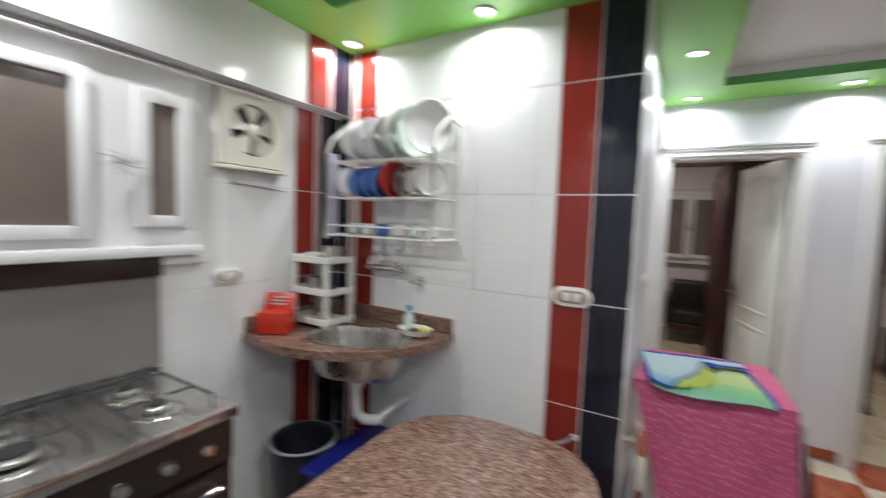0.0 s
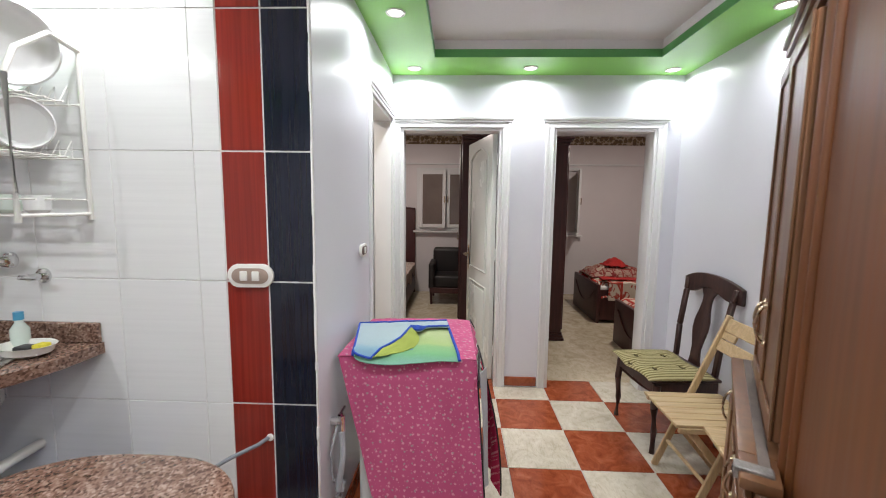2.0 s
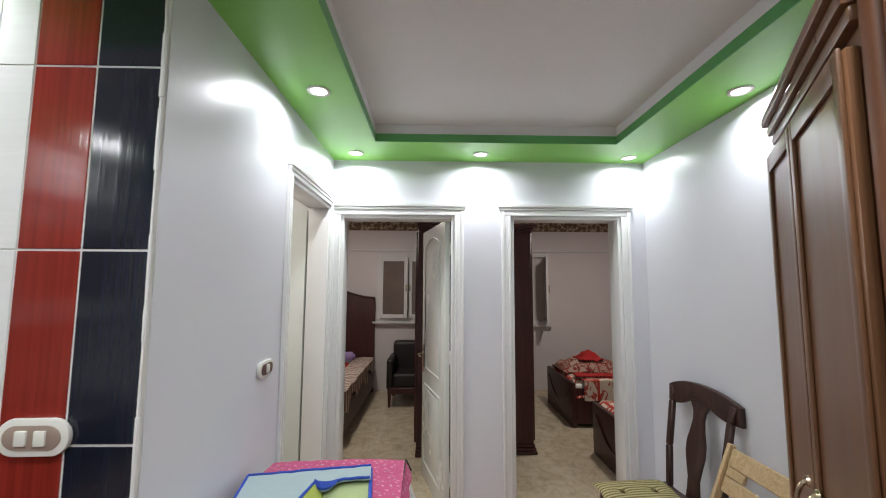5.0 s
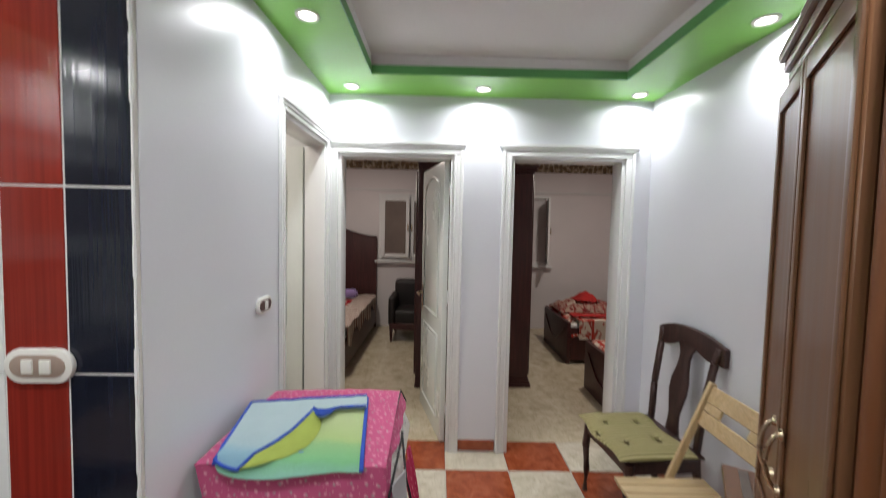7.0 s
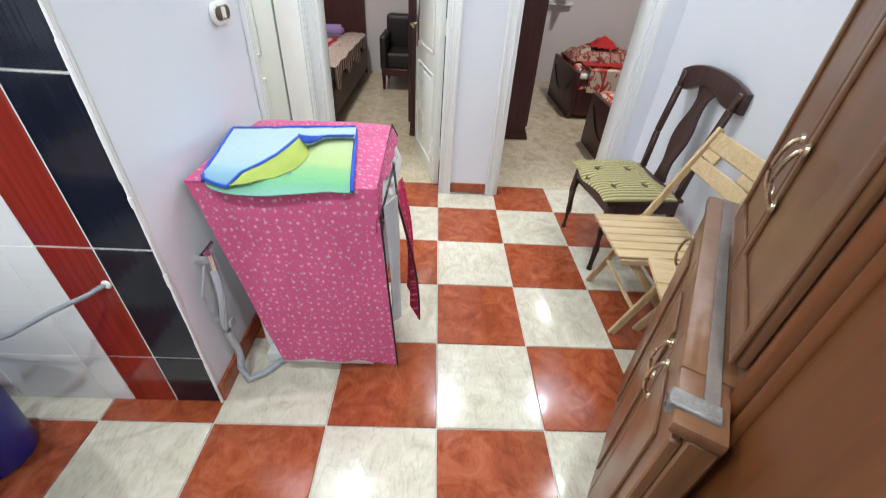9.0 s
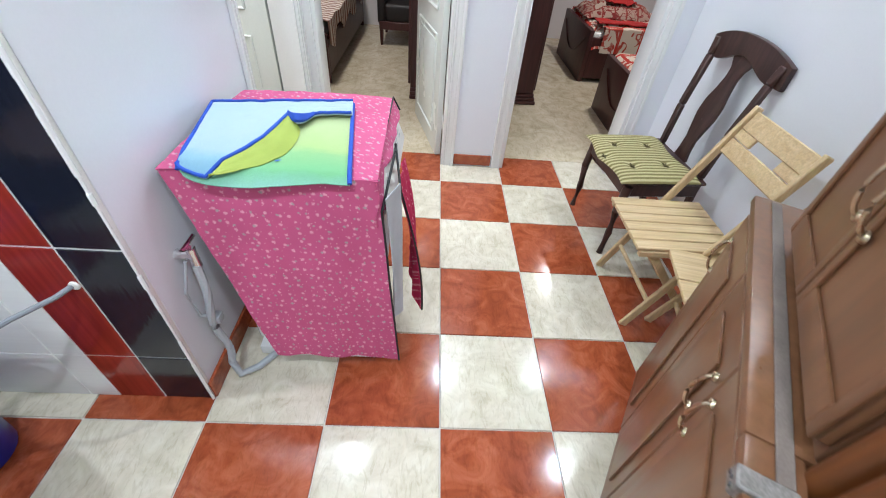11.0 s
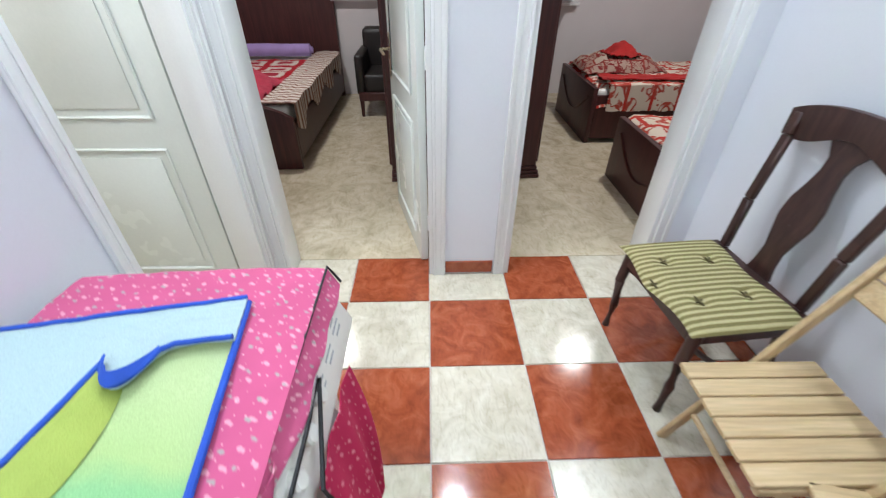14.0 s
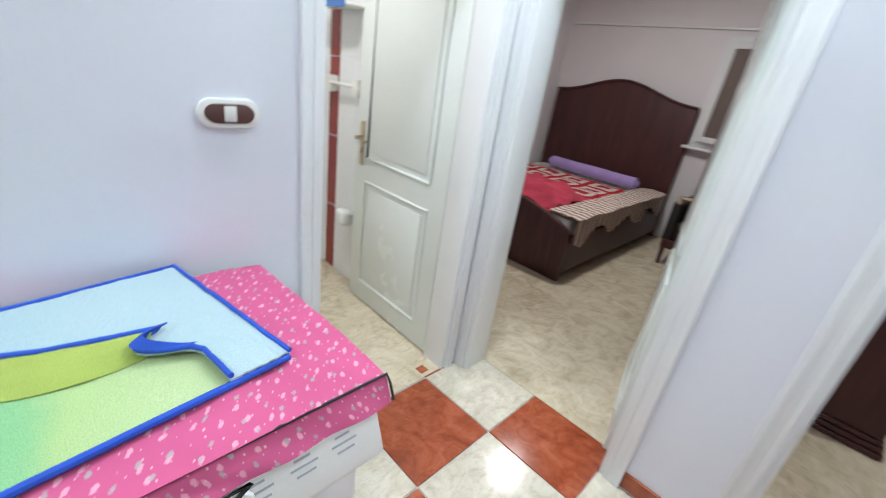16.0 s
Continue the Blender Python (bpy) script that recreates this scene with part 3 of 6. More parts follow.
def door_leaf(name, m, w, h, label, arched, handle_mat):
    """A moulded two-panel leaf; local x along the leaf from the hinge, y its thickness."""
    t = tagged(new(name), label, "door", kind="structure")
    T = 0.038
    part("leaf", new_box((0, 0, 0.008), (w, T, h), 0.003, 2), DOORP, t, m=m)
    mid = 0.80
    for side in (-1, 1):
        y0 = -0.001 if side < 0 else T + 0.001
        for z0, z1, arch in ((0.14, mid - 0.05, False), (mid + 0.08, h - 0.16, arched)):
            bm = bmesh.new()
            x0, x1 = 0.11, w - 0.11
            pts = [(x0, z0), (x1, z0), (x1, z1)]
            if arch:
                pts += [(x1 + (x0 - x1) * k / 12, z1 + 0.075 * math.sin(math.pi * k / 12) ** 0.8) for k in range(1, 12)]
            pts += [(x0, z1)]
            loop = [(x, y0, z) for x, z in pts] + [(x0, y0, z0), (x1, y0, z0)]
            tube(bm, loop[:-1], 0.009, 6)
            part("moulding", bm, DOORP, t, m=m)
            bm = bmesh.new()
            zi = 0.035
            box(bm, (x0 + zi, min(y0, y0 + side * 0.005), z0 + zi), (x1 - zi, max(y0, y0 + side * 0.005), z1 - zi), 0.0035, 2)
            part("panel", bm, DOORP, t, m=m)
    for side in (-1, 1):
        y = -0.003 if side < 0 else T + 0.003
        hd = part("handle_plate", new_box((w - 0.075, min(y, y + side * 0.004), 0.83), (w - 0.040, max(y, y + side * 0.004), 1.06), 0.004, 2), handle_mat, t, "aged metal lock plate", m=m)
        bm = bmesh.new()
        tube(bm, [(w - 0.057, y, 0.98), (w - 0.057, y + side * 0.045, 0.98), (w - 0.075, y + side * 0.052, 0.98), (w - 0.165, y + side * 0.050, 0.975)], 0.008, 8)
        part("lever", bm, handle_mat, hd, m=m)
    for z in (0.25, 1.05, 1.80):
        part("hinge", tube(bmesh.new(), [(-0.006, -0.004, z - 0.045), (-0.006, -0.004, z + 0.045)], 0.007, 8), TRIM, t, m=m)
    return t


# bedroom leaf swung into the room from the pier; bathroom leaf swung into the bathroom
door_leaf("door_1", Matrix.Translation((-0.004, WY1 - 0.02, 0)) @ Matrix.Rotation(radians(104), 4, "Z"), 0.70, 2.00, "cream gloss bedroom door with arched panel, standing open", True, BRASS)
door_leaf("door_2", Matrix.Translation((LX - 0.140, 0.153, 0)) @ Matrix.Rotation(radians(179), 4, "Z"), 0.73, 2.03, "cream gloss bathroom door with moulded panels, standing open", True, BRASS)


# skirting tiles
def skirting(name, lo, hi, label="red-brown tile skirting"):
    t = tagged(new(name), label, "skirting", kind="structure")
    part("skirting_tile", new_box(lo, hi, 0.003), SKIRT, t)
    return t


skirting("baseboard", (0.085, WY0 - 0.012, 0.012), (0.335, WY0, 0.085))
skirting("baseboard_2", (LX, SY + 0.006, 0.0), (LX + 0.012, B0 - 0.066, 0.085))
skirting("baseboard_3", (1.22, WY0 - 0.012, 0.0), (RX, WY0, 0.085))
skirting("baseboard_4", (RX - 0.012, -1.3, 0.0), (RX, WY0 - 0.013, 0.085))
skirting("baseboard_5", (-0.775, WY0 - 0.012, 0.0), (-0.765, WY0, 0.085))


# ---- outlets ----
def outlet(at, turn, label, mat=PLASTIC, inner=PLASTIC, wide=0.15, high=0.075, n=2):
    """An oval wall plate with rockers; local x across, y out of the wall, z up."""
    m = Matrix.Translation(at) @ Matrix.Rotation(turn, 4, "Z")
    t = thing("wall_socket", at, label, "wall socket")
    pts = []
    r = high / 2
    for k in range(24):
        a = 2 * math.pi * k / 24
        pts.append((math.copysign(wide / 2 - r, math.cos(a)) + r * math.cos(a), r * math.sin(a)))
    flat = Matrix.Rotation(radians(-90), 4, "X")
    part("plate", prism(bmesh.new(), pts, 0.0, 0.014, 0.004), mat, t, m=m @ flat)
    part("inset", prism(bmesh.new(), [(x * 0.80, y * 0.66) for x, y in pts], 0.012, 0.0165, 0.001), inner, t, m=m @ flat)
    for k in range(n):
        cx = (k - (n - 1) / 2) * wide * 0.26
        part("rocker", new_box((cx - 0.013, 0.012, -0.017), (cx + 0.013, 0.0215, 0.017), 0.003, 2), PLASTIC if inner != PLASTIC else TRIM, t, m=m)
    return t


TAN = mottled("tan_plastic", (0.36, 0.27, 0.22), 0.4, 8, 150, 0.1, 0.05)
OXB = mottled("brown_plastic", (0.10, 0.045, 0.035), 0.35, 8, 150, 0.1, 0.05)
outlet((-1.03, SY - 0.001, 1.185), math.pi, "oval white double socket on the red tile stripe", PLASTIC, TAN, 0.165, 0.085)
outlet((LX + 0.001, -0.812, 1.20), -math.pi / 2, "oval white switch with brown centre on hall wall", PLASTIC, OXB, 0.135, 0.066, 1)
outlet((KX + 0.001, -2.19, 1.207), -math.pi / 2, "white socket on the kitchen tiles", PLASTIC, TAN, 0.13, 0.065)


# ---- bedroom one ----
def wardrobe(x0, x1, y0, y1, h, label):
    t = thing("wardrobe", ((x0 + x1) / 2, (y0 + y1) / 2, 0), label, "wardrobe")
    part("carcass", new_box((x0, y0, 0.09), (x1, y1, h - 0.08), 0.004), DARKW, t)
    bm = bmesh.new()
    for k, g in enumerate((0.03, 0.02, 0.01)):
        box(bm, (x0 - g * 0.2, y0 - g, 0.03 * k), (x1 + g, y1, 0.03 * k + 0.03), 0.006)
    part("plinth", bm, DARKW, t)
    bm = bmesh.new()
    for k, g in enumerate((0.012, 0.028, 0.045)):
        box(bm, (x0 - 0.2 * g, y0 - g, h - 0.08 + 0.027 * k), (x1 + g, y1, h - 0.08 + 0.027 * (k + 1)), 0.006)
    part("cornice", bm, DARKW, t)
    return t


def ward_doors(t, face, sgn, y0, y1, h):
    n = 3
    for k in range(n):
        a, b = y0 + (y1 - y0) * k / n + 0.004, y0 + (y1 - y0) * (k + 1) / n - 0.004
        p, q = face, face + sgn * 0.02
        d = part("door", new_box((min(p, q), a, 0.11), (max(p, q), b, h - 0.1), 0.004), DARKW, t)
        r = face + sgn * 0.026
        part("panel", new_box((min(q, r), a + 0.08, 0.2), (max(q, r), b - 0.08, h - 0.2), 0.003), DARKW, d)
        part("knob", lathe(bmesh.new(), [(0.004, 0), (0.006, 0.012), (0.012, 0.018), (0.0, 0.026)], (face + sgn * 0.02, b - 0.05, 1.05), 12, Matrix.Rotation(sgn * radians(90), 4, "Y")), BRASS, d, "small brass knob")


w1 = wardrobe(-0.27, 0.165, 1.33, 2.75, 2.16, "tall dark-stained wooden wardrobe in the bedroom")
ward_doors(w1, -0.27, -1, 1.36, 2.75, 2.16)
w2 = wardrobe(0.275, 0.82, 1.375, 2.95, 2.14, "tall dark-stained wardrobe, end panel to the door")
ward_doors(w2, 0.82, 1, 1.40, 2.95, 2.14)


def wobble(u, v, amp, f, s):
    return amp * (noise.noise(Vector((u * f + s, v * f, s * 1.7))) + 0.5 * noise.noise(Vector((u * f * 2.3, v * f * 2.3 + s, s))))


def double_bed():
    x0, x1, y0, y1 = -2.60, -1.0, 1.54, BY - 0.03
    t = thing("double_bed", (-1.7, 2.5, 0), "dark wooden double bed with curved headboard, unmade", "bed")
    # headboard with a swelling top
    pts = [(x0, 0.0), (x1, 0.0), (x1, 1.37)] + [(x1 + (x0 - x1) * k / 24, 1.37 + 0.02 * math.sin(math.pi * k / 24) + 0.15 * math.sin(math.pi * k / 24) ** 2.4) for k in range(1, 24)] + [(x0, 1.37)]
    m = Matrix.Translation((0, y1, 0)) @ Matrix.Rotation(radians(90), 4, "X")
    part("headboard", prism(bmesh.new(), pts, 0.0, 0.05, 0.006), DARKW, t, m=m)
    bm = bmesh.new()
    tube(bm, [(x, y1 - 0.055, z) for x, z in pts[2:]], 0.014, 6)
    part("headboard_moulding", bm, DARKW, t)
    # footboard with swept-down corners
    fp = [(x0, 0.0), (x1, 0.0), (x1, 0.40)] + [(x1 + (x0 - x1) * k / 20, 0.40 + 0.17 * math.sin(math.pi * min(1, k / 20 * 1.0)) ** 0.7) for k in range(1, 20)] + [(x0, 0.40)]
    part("footboard", prism(bmesh.new(), fp, 0.0, 0.045, 0.006), DARKW, t, m=Matrix.Translation((0, y0 + 0.045, 0)) @ Matrix.Rotation(radians(90), 4, "X"))
    for x in (x0, x1 - 0.035):
        part("side_rail", new_box((x, y0 + 0.046, 0.06), (x + 0.035, y1 - 0.051, 0.36), 0.006), DARKW, t)
    part("mattress", new_box((x0 + 0.04, y0 + 0.05, 0.22), (x1 - 0.04, y1 - 0.06, 0.47), 0.05, 3), PLASTIC, t)
    bl = solo("blanket", sheet(bmesh.new(), lambda u, v: (x0 + 0.03 + u * (x1 - x0 - 0.04), y0 + 0.12 + v * 1.50, 0.482 + wobble(u, v, 0.018, 6, 3) + 0.012), 40, 40, 0.01), BLK1, "red blanket with cream key pattern on the bed", "blanket")

    def edge(u, v):
        return (x1 - 0.24 + min(v, 0.62) * 0.42 + 0.012 * math.sin(u * 30) * v, y0 + 0.06 + u * 1.95, 0.505 + wobble(u, v, 0.012, 8, 9) - max(0, v - 0.62) * (0.42 + 0.16 * math.sin(u * 22) + 0.25 * max(0, 0.25 - u)))
    solo("fringed_blanket", sheet(bmesh.new(), edge, 60, 16, 0.008), BLK4, "cream and brown fringed blanket hanging over bed edge", "blanket")

    def fold(u, v):
        return (x1 - 1.02 + u * 0.78, y0 + 0.07 + v * 0.66 + 0.03 * math.sin(u * 9), 0.515 + 0.11 * (math.sin(math.pi * u) * math.sin(math.pi * v)) ** 0.7 + 0.022 * math.sin(14 * v + 5 * u) + wobble(u, v, 0.045, 5, 21))
    solo("folded_blanket", sheet(bmesh.new(), fold, 30, 30, 0.012), BLK3, "crumpled crimson blanket on the bed", "blanket")
    bm = bmesh.new()
    tube(bm, [(x0 + 0.30 + 1.08 * k / 14, y1 - 0.36 + 0.01 * math.sin(k), 0.56) for k in range(15)], 0.062, 16)
    bmesh.ops.bevel(bm, geom=[e for e in bm.edges if len(e.link_faces) == 2 and any(len(f.verts) > 4 for f in e.link_faces)], offset=0.03, segments=3, affect="EDGES")
    solo("bolster", bm, LILAC, "lilac bolster pillow lying against the headboard", "pillow")


double_bed()


def armchair():
    x0, x1, y0, y1 = -0.72, -0.10, 2.80, 3.45
    t = thing("armchair", (-0.41, 3.1, 0), "black upholstered armchair with dark wooden legs", "armchair")
    part("seat", new_box((x0 + 0.08, y0 + 0.02, 0.24), (x1 - 0.08, y1 - 0.1, 0.42), 0.04, 3), LEATHER, t)
    part("backrest", new_box((x0 + 0.04, y1 - 0.2, 0.24), (x1 - 0.04, y1, 0.78), 0.06, 3), LEATHER, t)
    for x in (x0, x1 - 0.09):
        part("armrest", new_box((x, y0 + 0.02, 0.22), (x + 0.09, y1 - 0.06, 0.60), 0.035, 3), LEATHER, t)
    for x in (x0 + 0.04, x1 - 0.04):
        for y in (y0 + 0.05, y1 - 0.06):
            part("leg", tube(bmesh.new(), [(x, y, 0.24), (x, y, 0.0)], 0.026, 8, 0.016), DARKW, t)
    part("front_rail", new_box((x0 + 0.02, y0, 0.17), (x1 - 0.02, y0 + 0.03, 0.25), 0.006), DARKW, t)


armchair()


def casement(name, x0, x1, z0, z1, open_side, ajar, label):
    """A bedroom window on the back wall with one leaf ajar."""
    t = tagged(new(name), label, "window", kind="structure")
    y = BY
    bm = bmesh.new()
    for lo, hi in (((x0, z0), (x0 + 0.05, z1)), ((x1 - 0.05, z0), (x1, z1)), ((x0 + 0.05, z0), (x1 - 0.05, z0 + 0.05)), ((x0 + 0.05, z1 - 0.05), (x1 - 0.05, z1))):
        box(bm, (lo[0], y - 0.045, lo[1]), (hi[0], y, hi[1]), 0.004)
    part("window_frame", bm, TRIM, t)
    part("window_sill", new_box((x0 - 0.05, y - 0.09, z0 - 0.035), (x1 + 0.05, y, z0 - 0.002), 0.006), TRIM, t)
    mid = (x0 + x1) / 2
    for k, (a, b) in enumerate(((x0 + 0.05, mid), (mid, x1 - 0.05))):
        w = b - a
        ang = ajar if k == open_side else 0
        hinge = (a, y - 0.05, 0) if k == 0 else (b, y - 0.05, 0)
        m = Matrix.Translation(hinge) @ Matrix.Rotation(radians(-ang if k == 0 else ang), 4, "Z")
        s = 1 if k == 0 else -1
        bm = bmesh.new()
        f = 0.055
        for u0, u1, za, zb in ((0, f, z0 + 0.05, z1 - 0.05), (w - f, w - 0.002, z0 + 0.05, z1 - 0.05), (f, w - f, z0 + 0.05, z0 + 0.05 + f), (f, w - f, z1 - 0.05 - f, z1 - 0.05)):
            box(bm, (min(s * u0, s * u1), -0.032, za), (max(s * u0, s * u1), 0.0, zb), 0.004)
        lf = part("casement", bm, TRIM, t, m=m)
        part("pane", new_box((min(s * f, s * (w - f)), -0.019, z0 + 0.05 + f), (max(s * f, s * (w - f)), -0.013, z1 - 0.05 - f)), BRGLASS, lf, "brown tinted pane", m=m)
        part("latch", new_box((min(s * (w - 0.03), s * (w - 0.012)), -0.05, (z0 + z1) / 2 - 0.05), (max(s * (w - 0.03), s * (w - 0.012)), -0.032, (z0 + z1) / 2 + 0.05), 0.004), BRASS, lf, m=m)


casement("window_1", -0.98, -0.02, 1.02, 2.02, 0, 8, "white bedroom window with brown panes, one leaf ajar")
casement("window_2", 0.82, 1.62, 0.98, 2.04, 1, 78, "white bedroom window with one leaf standing open")


# ---- bedroom two ----
def single_bed(y0, y1, x0, h, label, cloth, group):
    t = thing("single_bed", (x0 + 1.0, (y0 + y1) / 2, 0), label, "bed", group)
    x1 = 3.42
    part("footboard", new_box((x0, y0, 0.0), (x0 + 0.04, y1, h), 0.006, 2), DARKW, t)
    bm = bmesh.new()
    tube(bm, [(x0 - 0.004, y0 + 0.10 + (y1 - y0 - 0.2) * k / 20, h - 0.09 - 0.20 * math.sin(math.pi * k / 20)) for k in range(21)], 0.007, 6)
    part("carved_moulding", bm, DARKW, t)
    part("headboard", new_box((x1, y0, 0.0), (x1 + 0.04, y1, 0.8), 0.01, 2), DARKW, t)
    for y in (y0, y1 - 0.03):
        part("side_rail", new_box((x0 + 0.041, y, 0.04), (x1 - 0.001, y + 0.03, h - 0.06), 0.005), DARKW, t)
    part("mattress", new_box((x0 + 0.045, y0 + 0.035, 0.18), (x1 - 0.005, y1 - 0.035, h - 0.02), 0.04, 3), PLASTIC, t)

    def fn(u, v):
        hang = max(0.0, 0.10 - v) * 1.6 + max(0.0, 0.02 - u) * 1.0
        return (x0 + 0.05 + u * (x1 - x0 - 0.3), y0 + 0.0 + v * (y1 - y0 - 0.03) - (0.012 if v < 0.1 else 0), h + 0.015 + wobble(u * 2, v, 0.014, 5, y0 + 4) - hang)
    solo("blanket", sheet(bmesh.new(), fn, 50, 30, 0.01), cloth, "cream blanket with red figures on the bed", "blanket", "single bed blankets")
    return t


single_bed(0.50, 1.40, 1.385, 0.46, "dark wooden single bed with carved footboard", BLK2, "single beds")
single_bed(2.06, 3.06, 1.42, 0.48, "dark wooden single bed against bedroom wall", BLK2, "single beds")


def bed_clothes():
    def hang(u, v):
        drop = max(0, 0.3 - v) * 0.75
        return (1.55 + u * 0.62, 2.035 + max(0, v - 0.3) * 0.5, 0.52 - drop + wobble(u, v, 0.014, 6, 31))
    solo("hanging_blanket", sheet(bmesh.new(), hang, 30, 24, 0.01), BLK2, "cream and red blanket hanging over bed side", "blanket")

    def heap(u, v):
        return (1.46 + u * 0.75, 2.42 + v * 0.55, 0.52 + 0.13 * (math.sin(math.pi * u) * math.sin(math.pi * v)) ** 0.5 + wobble(u, v, 0.03, 6, 47))
    solo("folded_blanket", sheet(bmesh.new(), heap, 34, 28, 0.012), BLK5, "folded dark red patterned blanket on the bed", "blanket")

    def cloth(u, v):
        return (1.68 + u * 0.30, 2.52 + v * 0.26, 0.65 + 0.10 * math.sin(math.pi * u) * math.sin(math.pi * v) + wobble(u, v, 0.03, 5, 57))
    solo("red_cloth", sheet(bmesh.new(), cloth, 20, 20, 0.008), REDCLOTH, "crumpled red cloth on the folded blanket", "cloth")

    def stripe(u, v):
        return (1.5 + u * 0.9, 2.12 + v * 0.15, 0.545 + wobble(u, v, 0.012, 6, 67))
    solo("red_throw", sheet(bmesh.new(), stripe, 30, 10, 0.01), REDCLOTH, "red throw spread across the bed", "blanket")


bed_clothes()


# ---- hall: washing machine ----
def washing_machine():
    x0, x1, y0, y1, h = -0.745, -0.262, -1.292, -0.772, 0.822
    t = thing("washing_machine", ((x0 + x1) / 2, (y0 + y1) / 2, 0), "white washing machine under a printed cover", "washing machine")
    part("body", new_box((x0 + 0.03, y0 + 0.015, 0.03), (x1, y1, h - 0.018), 0.02, 3), PORCELAIN, t)
    part("base", new_box((x0 + 0.05, y0 - 0.036, 0.004), (x1, y1, 0.052), 0.006, 2), PORCELAIN, t, "white plastic base")
    # control panel leans out over the front
    prof = [(x1, 0.672), (x1 + 0.078, 0.672), (x1 + 0.080, 0.684), (x1 + 0.034, 0.794), (x1 + 0.026, 0.804), (x1, 0.806)]
    lay = Matrix(((1, 0, 0, 0), (0, 0, -1, y1 - 0.008), (0, 1, 0, 0), (0, 0, 0, 1)))
    cp = part("control_panel", prism(bmesh.new(), prof, 0.0, y1 - y0 - 0.03, 0.004), PLASTIC, t, "white plastic control panel", m=lay)
    face = Matrix.Translation((x1 + 0.0572, 0, 0.739)) @ Matrix.Rotation(radians(67.3), 4, "Y")
    for k in range(3):
        part("dial", lathe(bmesh.new(), [(0.019, 0), (0.018, 0.012), (0.014, 0.016), (0.0, 0.016)], (0, y0 + 0.11 + 0.075 * k, 0.0), 18), PLASTIC, cp, m=face)
    for col in range(3):
        for row in range(5):
            a = y1 - 0.06 - 0.075 * col
            part("panel_print", new_box((-0.040 + 0.014 * row, a - 0.040 - 0.008 * (row % 2), 0.0003), (-0.036 + 0.014 * row, a - 0.006 * (row % 3), 0.0010)), GREYP, cp, m=face)
    part("door_ring", lathe(bmesh.new(), [(0.13, 0.0), (0.165, 0.0), (0.165, 0.02), (0.15, 0.032), (0.13, 0.02)], (x1, (y0 + y1) / 2, 0.42), 36, Matrix.Rotation(radians(90), 4, "Y")), GREYP, t)
    for x in (x0 + 0.08, x1 - 0.06):
        for y in (y0 + 0.07, y1 - 0.07):
            part("foot", tube(bmesh.new(), [(x, y, 0.0), (x, y, 0.031)], 0.02, 10), DARKP, t)

    # loose printed cover: top, front apron and a hanging side flap
    c = thing("washer_cover", (x0, y0, h), "pink cover with small printed motifs, black zip undone", "cover")
    X0, X1, Y0, Y1, H = x0 - 0.012, x1 + 0.034, y0 - 0.034, y1 + 0.018, h + 0.008

    def top(u, v):
        p = quad_pt((X0 - 0.028, Y0, H), (X1 + 0.010, Y0, H), (X1, Y1, H), (X0, Y1 - 0.02, H), u, v)
        sag = 0.006 * (abs(2 * u - 1) ** 8 + abs(2 * v - 1) ** 8)
        return (p.x, p.y, p.z - sag + wobble(u, v, 0.004, 7, 5))
    part("top_panel", sheet(bmesh.new(), top, 36, 36, 0.003), PINK, c)

    def apron(u, v):
        a = quad_pt((X0 - 0.028, Y0 + 0.003, H - 0.008), (X1 + 0.010, Y0 + 0.003, H - 0.008), (X1 + 0.066, Y0 - 0.040, 0.055), (X0 + 0.160, Y0 - 0.072, 0.100), u, v)
        fold = 0.0035 * math.sin(u * 17 + 3 * v) * v + 0.007 * math.sin(u * 8 + 1) * v + wobble(u, v, 0.006, 5, 12)
        return (a.x, a.y - 0.004 * math.sin(math.pi * v * 0.5) + fold, a.z + 0.022 * math.sin(u * math.pi) * v)
    part("apron", sheet(bmesh.new(), apron, 60, 40, 0.003), PINK, c)

    def fringe(u, v):
        a = quad_pt((X1, Y0, H - 0.012), (X1, Y1, H - 0.012), (X1 + 0.027, Y1, H - 0.062), (X1 + 0.027, Y0 + 0.20, H - 0.057), u, v)
        return (a.x + 0.003 * math.sin(u * 17) * v, a.y, a.z)
    part("side_drop", sheet(bmesh.new(), fringe, 40, 8, 0.003), PINK, c)

    def flap(u, v):
        a = quad_pt((X1 + 0.056, Y0 + 0.15, H - 0.130), (X1 + 0.052, Y1 - 0.15, H - 0.170), (X1 + 0.082, Y1 - 0.19, 0.24), (X1 + 0.125, Y0 + 0.17, 0.105), u, v)
        return (a.x + 0.012 * math.sin(u * 14 + 2 * v) * (0.3 + v) + 0.02 * math.sin(v * 3), a.y, a.z + 0.02 * math.sin(u * 9) * v)
    part("side_flap", sheet(bmesh.new(), flap, 34, 34, 0.003), PINKD, c, "crimson loose flap")

    def lining(u, v):
        a = quad_pt((X1 + 0.030, Y0 + 0.015, H - 0.075), (X1 + 0.062, Y0 + 0.115, H - 0.085), (X1 + 0.075, Y0 + 0.085, 0.24), (X1 + 0.058, Y0 - 0.015, 0.26), u, v)
        return (a.x + 0.010 * math.sin(7 * u + 4 * v) * v, a.y + 0.006 * math.sin(9 * v), a.z)
    part("lining", sheet(bmesh.new(), lining, 16, 24, 0.003), LINING, c, "pale grey cloth lining turned out")

